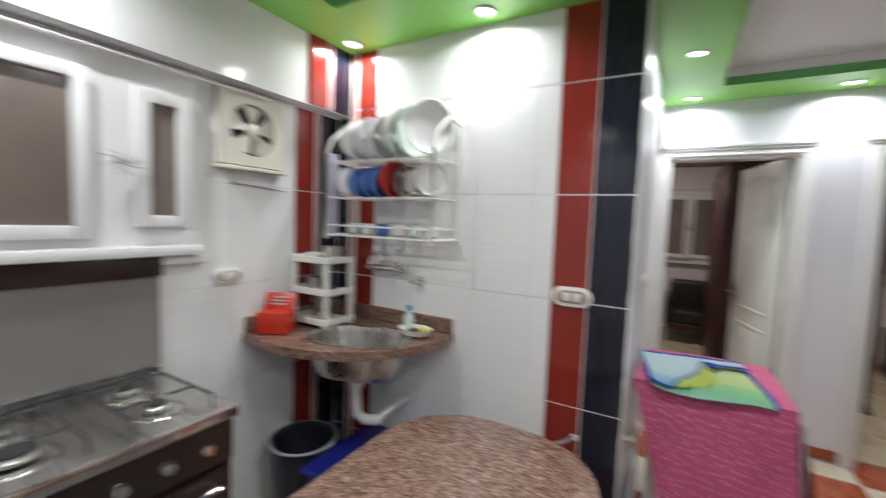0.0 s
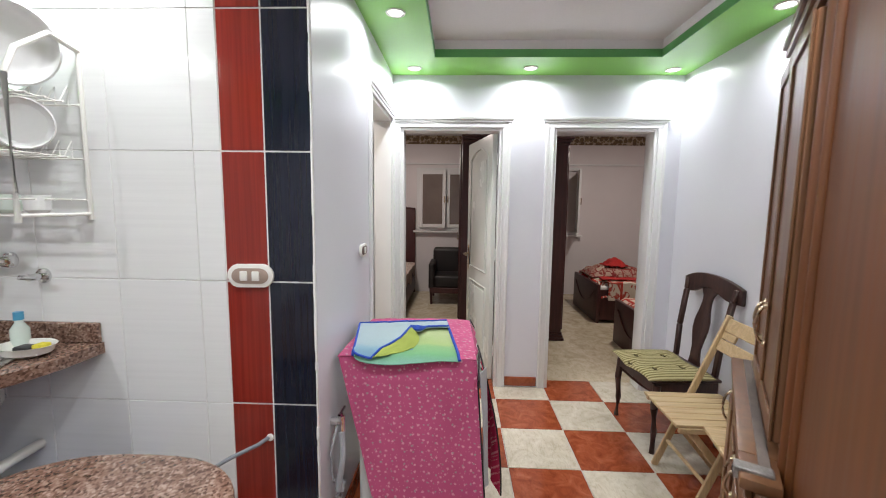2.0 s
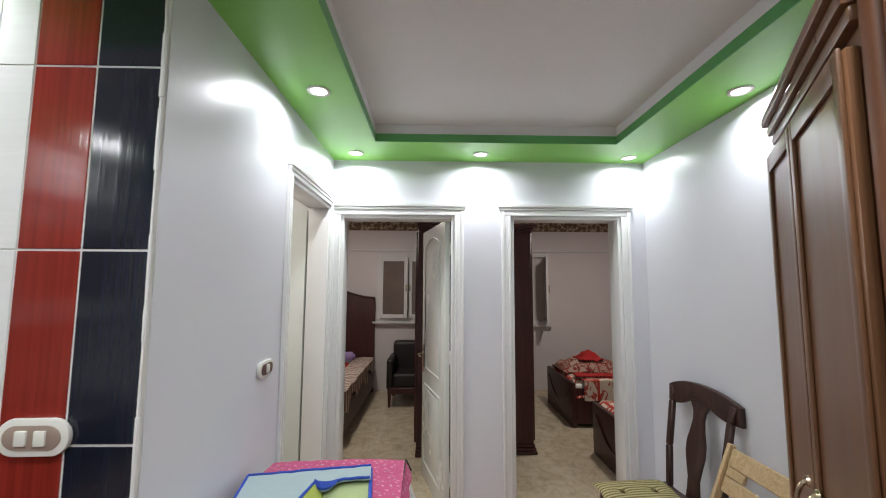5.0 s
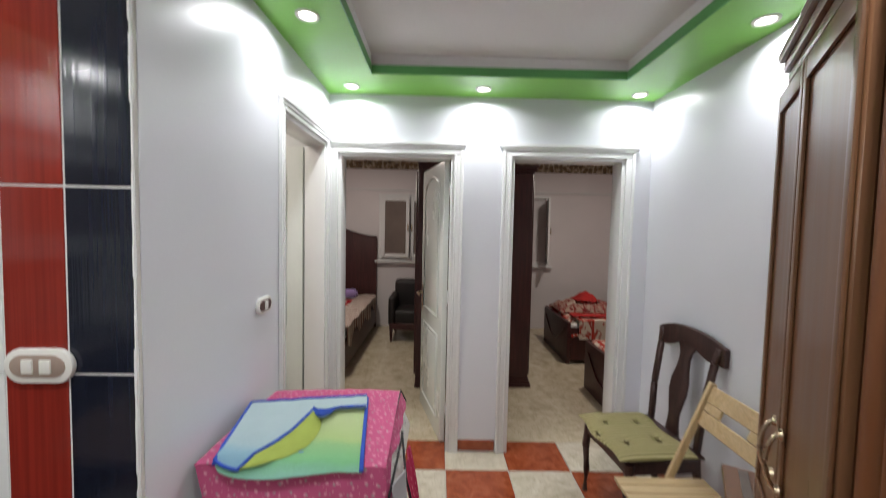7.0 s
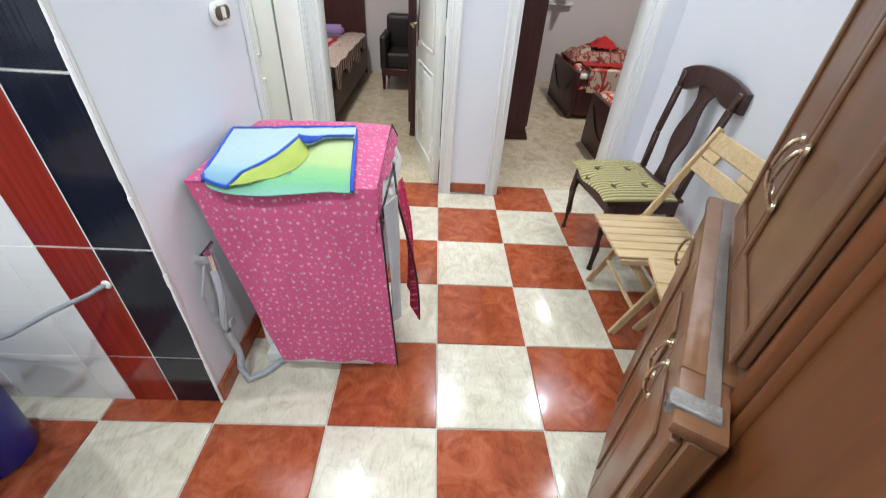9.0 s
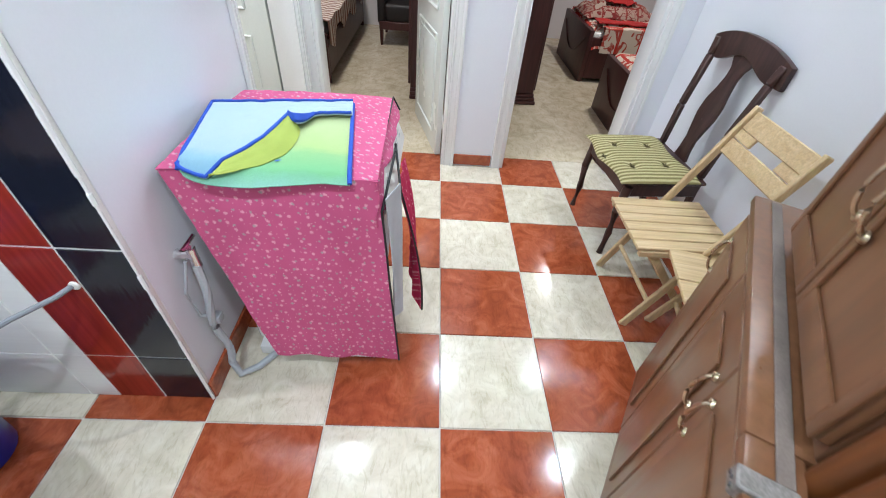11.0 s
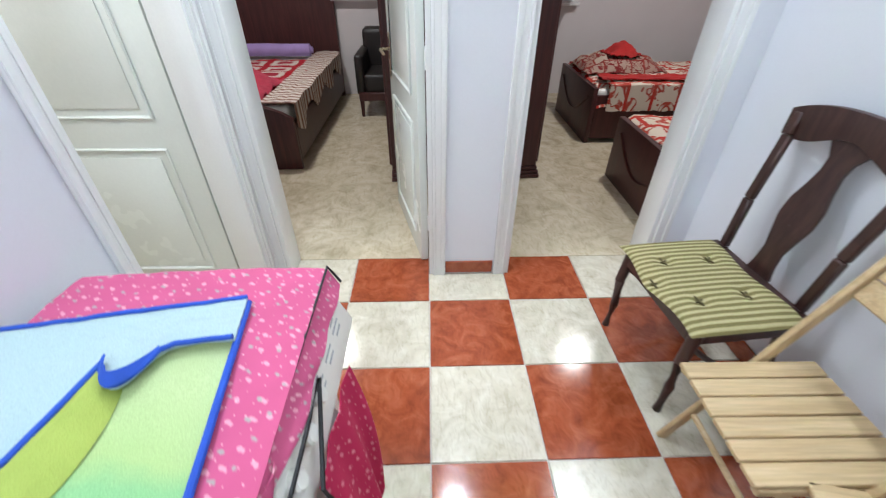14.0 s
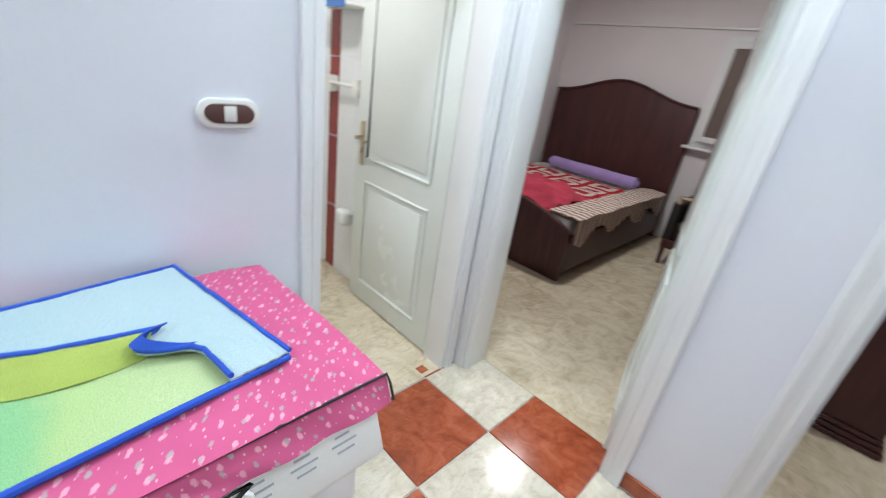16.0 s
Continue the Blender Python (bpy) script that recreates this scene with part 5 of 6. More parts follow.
def cupboard():
    t = thing("cupboard", tuple(CU @ Vector((0.45, 0.25, 0))), "tall brown lacquered two-part cupboard with panelled doors", "cupboard")
    L0, L, D, H0 = 0.055, 0.885, 0.42, 0.855
    part("lower_carcass", new_box((L0, 0.02, 0.05), (0.765, D, H0), 0.004), BROWN, t, m=CU)
    part("end_stile", new_box((0.766, 0.02, 0.05), (L, 0.062, H0), 0.004), BROWN, t, m=CU)
    part("plinth", new_box((L0 + 0.02, 0.03, 0.0), (0.75, D - 0.02, 0.05), 0.003), BROWN, t, m=CU)
    part("ledge", new_box((L0 - 0.012, -0.010, H0), (0.768, D, H0 + 0.026), 0.008, 2), BROWN, t, m=CU)
    part("ledge_end", new_box((0.7685, -0.010, H0), (L + 0.002, 0.064, H0 + 0.026), 0.006, 2), BROWN, t, m=CU)
    part("dusty_strip", new_box((L0 + 0.01, 0.026, H0 + 0.0262), (0.825, 0.048, H0 + 0.030), 0.001), STRIP, t, "pale dusty strip on the ledge", m=CU)
    part("end_bracket", new_box((0.826, -0.020, H0 + 0.004), (0.860, 0.052, H0 + 0.034), 0.003), WORNM, t, "worn metal bracket", m=CU)
    for k in range(3):
        part("screw", lathe(bmesh.new(), [(0.004, 0), (0.003, 0.002), (0, 0.002)], (0.834 + 0.009 * k, -0.0195, H0 + 0.017 + 0.004 * (k % 2)), 8, Matrix.Rotation(radians(90), 4, "X")), DARKP, t, m=CU)
    for a, b, hx in ((L0 + 0.004, 0.326, 0.085), (0.332, 0.604, 0.574), (0.610, L - 0.004, 0.640)):
        d = part("lower_door", new_box((a, 0.0, 0.08), (b, 0.0195, H0 - 0.02), 0.004), BROWN, t, m=CU)
        part("panel", new_box((a + 0.055, -0.007, 0.15), (b - 0.055, 0.0, H0 - 0.09), 0.006, 2), BROWN, d, m=CU)
        part("handle", arched_handle(bmesh.new(), hx, -0.001, 0.70, 0.11), BRASS, d, "arched brass-coloured handle", m=CU)
    U0, U1, B, HT = 0.222, 0.766, 0.050, 1.88
    part("upper_carcass", new_box((U0, B + 0.02, H0 + 0.026), (U1, D, HT), 0.004), BROWN, t, m=CU)
    for a, b, hx in ((U0 + 0.004, 0.464, 0.436), (0.470, U1 - 0.004, 0.500)):
        d = part("upper_door", new_box((a, B, H0 + 0.06), (b, B + 0.0195, HT - 0.03), 0.004), BROWN, t, m=CU)
        bm = bmesh.new()
        for lo, hi in (((a, H0 + 0.06), (a + 0.022, HT - 0.03)), ((b - 0.022, H0 + 0.06), (b, HT - 0.03)), ((a + 0.022, H0 + 0.06), (b - 0.022, H0 + 0.11)), ((a + 0.022, HT - 0.07), (b - 0.022, HT - 0.03))):
            box(bm, (lo[0], B - 0.007, lo[1]), (hi[0], B - 0.0005, hi[1]), 0.004, 2)
        part("door_frame", bm, BROWN, d, m=CU)
        part("handle", arched_handle(bmesh.new(), hx, B - 0.008, 1.125, 0.105), BRASS, d, "arched brass-coloured handle", m=CU)
    for k, g in enumerate((0.005, 0.013, 0.022)):
        part("cornice", new_box((U0 - g, B + 0.012 - g, HT + 0.026 * k), (U1, D, HT + 0.026 * (k + 1) - 0.001), 0.008, 2), BROWN, t, "stepped cornice", m=CU)


cupboard()


def open_door():
    """Wide brown door leaf standing open beside the cupboard."""
    t = tagged(new("door_3"), "orange-brown wood-grained door leaf, standing open", "door", kind="structure")
    x0, x1 = 0.770, 1.68
    part("leaf", new_box((x0 + 0.02, 0.082, 0.01), (x1, 0.123, 2.12), 0.004), ORANGE, t, m=CU)
    for dx, rad in ((0.022, 0.020), (0.062, 0.011)):
        part("edge_moulding", tube(bmesh.new(), [(x0 + dx, 0.080, 0.01), (x0 + dx, 0.080, 2.12)], rad, 16), ORANGE, t, m=CU)


open_door()


def hanging_cloth():
    """Mint cloth with pale stripes hung low on the open door."""
    def fn(u, v):
        return (1.06 + 0.42 * u, 0.074 - 0.09 * math.sin(math.pi * v) ** 0.6 - 0.012 * math.sin(u * 20) * v, 0.845 - 0.45 * v + 0.012 * math.sin(u * 7))
    solo("hanging_cloth", sheet(bmesh.new(), fn, 40, 24, 0.004), MINT, "mint green and white striped cloth on the door", "cloth", m=CU)


hanging_cloth()


# ---- kitchen ----
def table():
    t = thing("kitchen_counter", (-1.1, -2.6, 0), "brown speckled granite counter with rounded end", "counter")
    cx, w, ye = -1.155, 0.365, -3.35
    out = [(cx + w, ye), (cx + w, -2.22)]
    for k in range(1, 24):
        a = math.pi * k / 24
        s = lambda v, p: math.copysign(abs(v) ** p, v)
        out.append((cx + w * s(math.cos(a), 0.75), -2.22 + 0.35 * s(math.sin(a), 0.85)))
    out += [(cx - w, -2.22), (cx - w, ye)]
    part("granite_top", prism(bmesh.new(), out, 0.70, 0.735, 0.008), GRANITE, t)
    part("base", new_box((cx - 0.22, ye + 0.05, 0.0), (cx + 0.22, -2.35, 0.70), 0.006), T_WHITE, t, "white tiled base")


table()


def sink():
    t = thing("corner_sink", (-2.1, -1.8, 0.92), "corner granite sink counter with steel bowl", "sink")
    out = [(KX, SY), (KX, -2.12)]
    for k in range(0, 21):
        u = k / 20
        p0, p1, p2, p3 = Vector((-2.30, -2.13)), Vector((-1.98, -2.19)), Vector((-1.66, -2.03)), Vector((-1.60, -1.66))
        p = p0 * (1 - u) ** 3 + p1 * 3 * u * (1 - u) ** 2 + p2 * 3 * u * u * (1 - u) + p3 * u ** 3
        out.append((p.x, p.y))
    out += [(-1.595, SY)]
    # counter as a ring round the bowl
    cb, ax, ay, rot = Vector((-1.935, -1.83)), 0.23, 0.165, radians(18)

    def rim(r, n=40):
        pts = []
        for k in range(n):
            a = 2 * math.pi * k / n
            x = ax * r * math.copysign(abs(math.cos(a)) ** 0.7, math.cos(a))
            y = ay * r * math.copysign(abs(math.sin(a)) ** 0.7, math.sin(a))
            pts.append((cb.x + x * math.cos(rot) - y * math.sin(rot), cb.y + x * math.sin(rot) + y * math.cos(rot)))
        return pts
    bm = bmesh.new()
    for z in (0.925, 0.885):
        ov = [bm.verts.new((x, y, z)) for x, y in out]
        iv = [bm.verts.new((x, y, z)) for x, y in rim(0.93)]
        es = [bm.edges.new((a, b)) for a, b in zip(ov, ov[1:] + ov[:1])] + [bm.edges.new((a, b)) for a, b in zip(iv, iv[1:] + iv[:1])]
        bmesh.ops.triangle_fill(bm, edges=es, use_beauty=True)
        if z == 0.925:
            o1, i1 = ov, iv
        else:
            for A, B in ((o1, ov), (i1, iv)):
                for k in range(len(A)):
                    bm.faces.new((A[k], A[(k + 1) % len(A)], B[(k + 1) % len(A)], B[k]))
    bmesh.ops.recalc_face_normals(bm, faces=bm.faces)
    part("counter", bm, GRANITE, t)
    part("backsplash", new_box((KX + 0.02, SY - 0.018, 0.9255), (-1.60, SY, 1.0), 0.004), GRANITE, t)
    part("backsplash", new_box((KX, -2.11, 0.9255), (KX + 0.018, SY - 0.019, 1.0), 0.004), GRANITE, t)
    bm = bmesh.new()
    rings = []
    for r, z in ((1.04, 0.926), (1.05, 0.931), (1.0, 0.934), (0.92, 0.930), (0.88, 0.90), (0.82, 0.80), (0.7, 0.765), (0.1, 0.758), (0.02, 0.758)):
        rings.append([bm.verts.new((x, y, z)) for x, y in rim(r)])
    for a, b in zip(rings, rings[1:]):
        for k in range(40):
            bm.faces.new((a[k], a[(k + 1) % 40], b[(k + 1) % 40], b[k]))
    bm.faces.new(rings[-1])
    part("bowl", bm, STEEL, t, "brushed steel bowl")
    bm = bmesh.new()
    rings = []
    for r, z in ((0.90, 0.884), (0.90, 0.80), (0.78, 0.755), (0.3, 0.745)):
        rings.append([bm.verts.new((x, y, z)) for x, y in rim(r)])
    for a, b in zip(rings, rings[1:]):
        for k in range(40):
            bm.faces.new((a[k], a[(k + 1) % 40], b[(k + 1) % 40], b[k]))
    bm.faces.new(rings[-1])
    part("bowl_underside", bm, STEEL, t)
    bm = bmesh.new()
    tube(bm, [(-1.955, -1.82, 0.76), (-1.955, -1.82, 0.60), (-1.95, -1.815, 0.54), (-1.925, -1.79, 0.505), (-1.885, -1.75, 0.495), (-1.875, -1.73, 0.495)], 0.026, 12)
    tube(bm, [(-1.955, -1.82, 0.70), (-1.955, -1.82, 0.67)], 0.033, 12)
    tube(bm, [(-1.88, -1.735, 0.49), (-1.875, -1.72, 0.51), (-1.875, -1.60, 0.52), (-1.875, SY, 0.52)], 0.018, 12)
    part("drain_pipe", bm, PLASTIC, t, "white plastic drain trap")
    part("collar", tube(bmesh.new(), [(-1.935, -1.83, 0.76), (-1.935, -1.83, 0.70)], 0.034, 14), PLASTIC, t)
    # wall taps
    f = thing("sink_tap", (-1.98, SY, 1.235), "chrome wall-mounted mixer tap over the sink", "tap")
    part("body", tube(bmesh.new(), [(-2.08, SY - 0.045, 1.225), (-1.90, SY - 0.045, 1.225)], 0.017, 12), CHROME, f)
    for x in (-2.06, -1.92):
        part("inlet", tube(bmesh.new(), [(x, SY, 1.225), (x, SY - 0.045, 1.225)], 0.014, 10), CHROME, f)
        part("flange", lathe(bmesh.new(), [(0.03, 0), (0.028, 0.008), (0.014, 0.012)], (x, SY, 1.225), 16, Matrix.Rotation(radians(90), 4, "X")), CHROME, f)
    for x, d in ((-2.10, -1), (-1.88, 1)):
        part("knob", lathe(bmesh.new(), [(0.012, -0.02), (0.022, -0.01), (0.023, 0.012), (0.012, 0.02)], (x, SY - 0.045, 1.225), 12, Matrix.Rotation(radians(90), 4, "Y")), CHROME, f)
    bm = bmesh.new()
    tube(bm, [(-1.99, SY - 0.045, 1.235), (-1.99, SY - 0.05, 1.295), (-1.99, SY - 0.10, 1.31), (-1.99, SY - 0.17, 1.29), (-1.99, SY - 0.19, 1.255)], 0.010, 10)
    part("spout", bm, CHROME, f)
    g = thing("stop_valve", (-1.80, SY, 1.17), "small chrome stop valve on the tiles", "tap")
    part("flange", lathe(bmesh.new(), [(0.028, 0), (0.026, 0.008), (0.013, 0.012)], (-1.80, SY, 1.17), 16, Matrix.Rotation(radians(90), 4, "X")), CHROME, g)
    part("stem", tube(bmesh.new(), [(-1.80, SY, 1.17), (-1.80, SY - 0.06, 1.17)], 0.012, 10), CHROME, g)
    part("handle", tube(bmesh.new(), [(-1.835, SY - 0.055, 1.17), (-1.765, SY - 0.055, 1.17)], 0.009, 8), CHROME, g)


sink()


def soap_things():
    c = Vector((-1.73, -1.66, 0.926))
    bm = bmesh.new()
    prof = [(0.045, 0.0), (0.075, 0.012), (0.085, 0.035), (0.090, 0.038), (0.083, 0.037), (0.070, 0.014), (0.04, 0.006), (0.0, 0.006)]
    lathe(bm, prof, c, 28, Matrix.Diagonal((1.0, 0.72, 1.0)))
    t = thing("soap_dish", tuple(c), "cream plastic soap dish on the sink counter", "soap dish")
    part("dish", bm, PLASTIC, t)
    solo("sponge", new_box(c + Vector((-0.03, -0.022, 0.012)), c + Vector((0.03, 0.022, 0.034)), 0.008, 2), DARKP, "dark scouring sponge in the soap dish", "sponge")
    solo("sponge", new_box(c + Vector((0.032, -0.016, 0.016)), c + Vector((0.066, 0.022, 0.042)), 0.006, 2), mottled("yellow_sponge", (0.75, 0.65, 0.06), 0.9, 30, 300, 0.15, 0.5), "yellow sponge in the soap dish", "sponge")
    b = thing("dish_soap_bottle", (-1.80, -1.615, 0.926), "small clear bottle with light blue cap", "bottle")
    part("bottle", lathe(bmesh.new(), [(0.024, 0), (0.026, 0.01), (0.026, 0.075), (0.012, 0.098), (0.011, 0.11)], (-1.80, -1.615, 0.926), 18), PALEGREEN, b)
    part("cap", lathe(bmesh.new(), [(0.014, 0.108), (0.014, 0.135), (0.0, 0.136)], (-1.80, -1.615, 0.926), 14), mottled("light_blue_cap", (0.08, 0.35, 0.55), 0.4), b, "light blue cap")


soap_things()


def corner_shelf():
    """White plastic three-tier stand in the corner behind the sink."""
    x0, x1, y0, y1 = -2.385, -2.125, -1.86, -1.66
    t = thing("shelf_stand", (-2.22, -1.7, 0.926), "white plastic three-tier stand holding cups", "shelf")
    for z in (0.955, 1.105, 1.265):
        bm = new_box((x0, y0, z - 0.008), (x1, y1, z), 0.004)
        box(bm, (x0, y0 - 0.004, z - 0.012), (x1, y0 + 0.004, z + 0.022), 0.004)
        for x in (x0, x1):
            box(bm, (x - 0.004, y0, z - 0.012), (x + 0.004, y1, z + 0.022), 0.004)
        part("shelf", bm, PLASTIC, t)
    for x in (x0 + 0.015, x1 - 0.015):
        for y in (y0 + 0.015, y1 - 0.015):
            part("post", new_box((x - 0.014, y - 0.012, 0.926), (x + 0.014, y + 0.012, 1.28), 0.004), PLASTIC, t)
    for x, y, z, r, h, m, nm, lb in ((-2.32, -1.76, 1.265, 0.045, 0.03, PORCELAIN, "saucer", "white saucer on the plastic stand"), (-2.20, -1.75, 1.265, 0.05, 0.07, STEEL, "metal_pot", "small metal pot on the plastic stand"),
                                     (-2.32, -1.76, 1.105, 0.035, 0.06, STEEL, "metal_cup", "metal cup on the middle tier"), (-2.20, -1.76, 1.105, 0.04, 0.035, DARKP, "dark_bowl", "small dark bowl on the middle tier"), (-2.25, -1.76, 0.955, 0.05, 0.04, STEEL, "metal_bowl", "metal bowl on the lowest tier")):
        solo(nm, lathe(bmesh.new(), [(r * 0.7, 0), (r, h * 0.4), (r, h), (r * 0.92, h), (r * 0.9, h * 0.4), (0, 0.006)], (x, y, z + 0.0005), 20), m, lb, nm.split("_")[-1])
    # squat red carton with silver print, its top leaning back
    b = thing("red_container", (-2.30, -2.0, 0.926), "red carton with silver print on the counter", "carton")
    turn = Matrix.Translation((-2.30, -2.01, 0.926)) @ Matrix.Rotation(radians(28), 4, "Z")
    part("body", new_box((-0.075, -0.055, 0.0), (0.075, 0.055, 0.105), 0.012, 2), REDP, b, m=turn)
    part("flap", new_box((-0.074, -0.006, 0.0), (0.074, 0.006, 0.085), 0.005, 2), REDP, b, m=turn @ Matrix.Translation((0, 0.03, 0.102)) @ Matrix.Rotation(radians(-24), 4, "X"))
    for k in range(3):
        part("print_bar", new_box((-0.05 + 0.012 * k, -0.0085, 0.022 + 0.017 * k), (0.03 + 0.008 * k, -0.0062, 0.031 + 0.017 * k)), STEEL, b, "silver print", m=turn @ Matrix.Translation((0, 0.03, 0.102)) @ Matrix.Rotation(radians(-24), 4, "X"))


corner_shelf()


def dish_rack():
    x0, x1, z0, z1, d = -2.235, -1.60, 1.375, 1.945, 0.24
    y = SY - 0.006
    t = thing("dish_rack", ((x0 + x1) / 2, SY, z0), "white wire wall dish rack full of plates", "dish rack")
    for x in (x0, x1):
        bm = bmesh.new()
        tube(bm, [(x, y, z0), (x, y, z1)], 0.008, 8)
        tube(bm, [(x, y, z1), (x, y - 0.10, z1 + 0.02), (x, y - d * 0.85, z1 - 0.06), (x, y - d, z1 - 0.14), (x, y - d, z0)], 0.009, 8)
        tube(bm, [(x, y, z0 + 0.02), (x, y - d, z0 + 0.02)], 0.006, 8)
        part("side_frame", bm, PLASTIC, t)
        if x == x0:
            part("side_panel", new_box((x - 0.004, y - d + 0.004, z0 + 0.01), (x + 0.004, y - d * 0.66, z1 - 0.13), 0.003, 2), LILACP, t, "pale lilac plastic side panel")
    for z in (z0 + 0.02, z0 + 0.07, z0 + 0.21, z0 + 0.39):
        for k in range(5):
            yy = y - 0.01 - (d - 0.01) * k / 4
            part("wire", tube(bmesh.new(), [(x0, yy, z), (x1, yy, z)], 0.0035, 6), PLASTIC, t)
    for k in range(14):
        x = x0 + 0.03 + (x1 - x0 - 0.06) * k / 13
        for z in (z0 + 0.21, z0 + 0.39):
            bm = bmesh.new()
            tube(bm, [(x, y - 0.02, z), (x, y - 0.02, z + 0.06), (x, y - 0.05, z + 0.005), (x, y - d + 0.01, z + 0.003)], 0.002, 5)
            part("divider", bm, PLASTIC, t)

    def dish(name, x, z, r, mat, label, tilt=8, deep=0.03, yaw=0, out=0.5):
        m = Matrix.Translation((x, y - d * out, z + r)) @ Matrix.Rotation(radians(yaw), 4, "Z") @ Matrix.Rotation(radians(90 + tilt), 4, "Y")
        prof = [(r * 0.42, -deep), (r * 0.60, -deep * 0.97), (r * 0.80, -deep * 0.7), (r * 0.93, -deep * 0.35), (r * 0.98, 0.0), (r, 0.004), (r * 0.95, 0.006), (r * 0.88, -deep * 0.35), (r * 0.74, -deep * 0.66), (r * 0.5, -deep + 0.010), (0, -deep + 0.008)]
        solo(name, lathe(bmesh.new(), prof, (0, 0, 0), 32, None), mat, label, "plate" if name == "plate" else "bowl", "dishes in the rack", m=m)
    # upper row: large deep bowls leaning out, a plate at the end
    for dx, rr, mat, nm, deep, yaw in ((0.14, 0.105, PORCELAIN, "white", 0.10, 8), (0.20, 0.110, PORCELAIN, "white", 0.07, 4), (0.30, 0.112, PORCELAIN, "white", 0.09, -6), (0.41, 0.125, PALEGREEN, "pale green", 0.10, -4), (0.47, 0.128, PALEGREEN, "pale green", 0.06, -10)):
        dish("bowl", x0 + dx, z0 + 0.40, rr, mat, f"large {nm} bowl standing in the dish rack", 4, deep, yaw, 0.55)
    dish("plate", x0 + 0.555, z0 + 0.42, 0.125, PORCELAIN, "white plate leaning out of the dish rack", 12, 0.03, -26, 0.6)
    # lower row: stacked coloured bowls
    for dx, rr, mat, nm, deep, yaw in ((0.05, 0.080, PORCELAIN, "white", 0.05, 180), (0.16, 0.078, BLUEBOWL, "blue plastic", 0.08, 0), (0.23, 0.080, BLUEBOWL, "blue plastic", 0.08, 0), (0.29, 0.082, BLUEBOWL, "blue plastic", 0.08, 0), (0.36, 0.095, REDP, "red plastic", 0.06, -4), (0.43, 0.080, STEEL, "metal", 0.06, -6), (0.47, 0.076, STEEL, "metal", 0.05, -8)):
        dish("bowl", x0 + dx, z0 + 0.215, rr, mat, f"{nm} bowl standing in the dish rack", 3, deep, yaw, 0.56)
    dish("plate", x0 + 0.575, z0 + 0.225, 0.080, PORCELAIN, "small white plate facing out of the dish rack", 4, 0.02, -48, 0.62)
    for k in range(6):
        solo("cup", lathe(bmesh.new(), [(0.022, 0), (0.034, 0.012), (0.036, 0.06), (0.033, 0.06), (0.03, 0.014), (0, 0.008)], (x0 + 0.08 + 0.098 * k, y - 0.12, z0 + 0.024), 18), PORCELAIN if k % 2 else BLUEBOWL if k == 2 else PALEGREEN, "small cup on the bottom of the dish rack", "cup", "cups in the rack")


dish_rack()


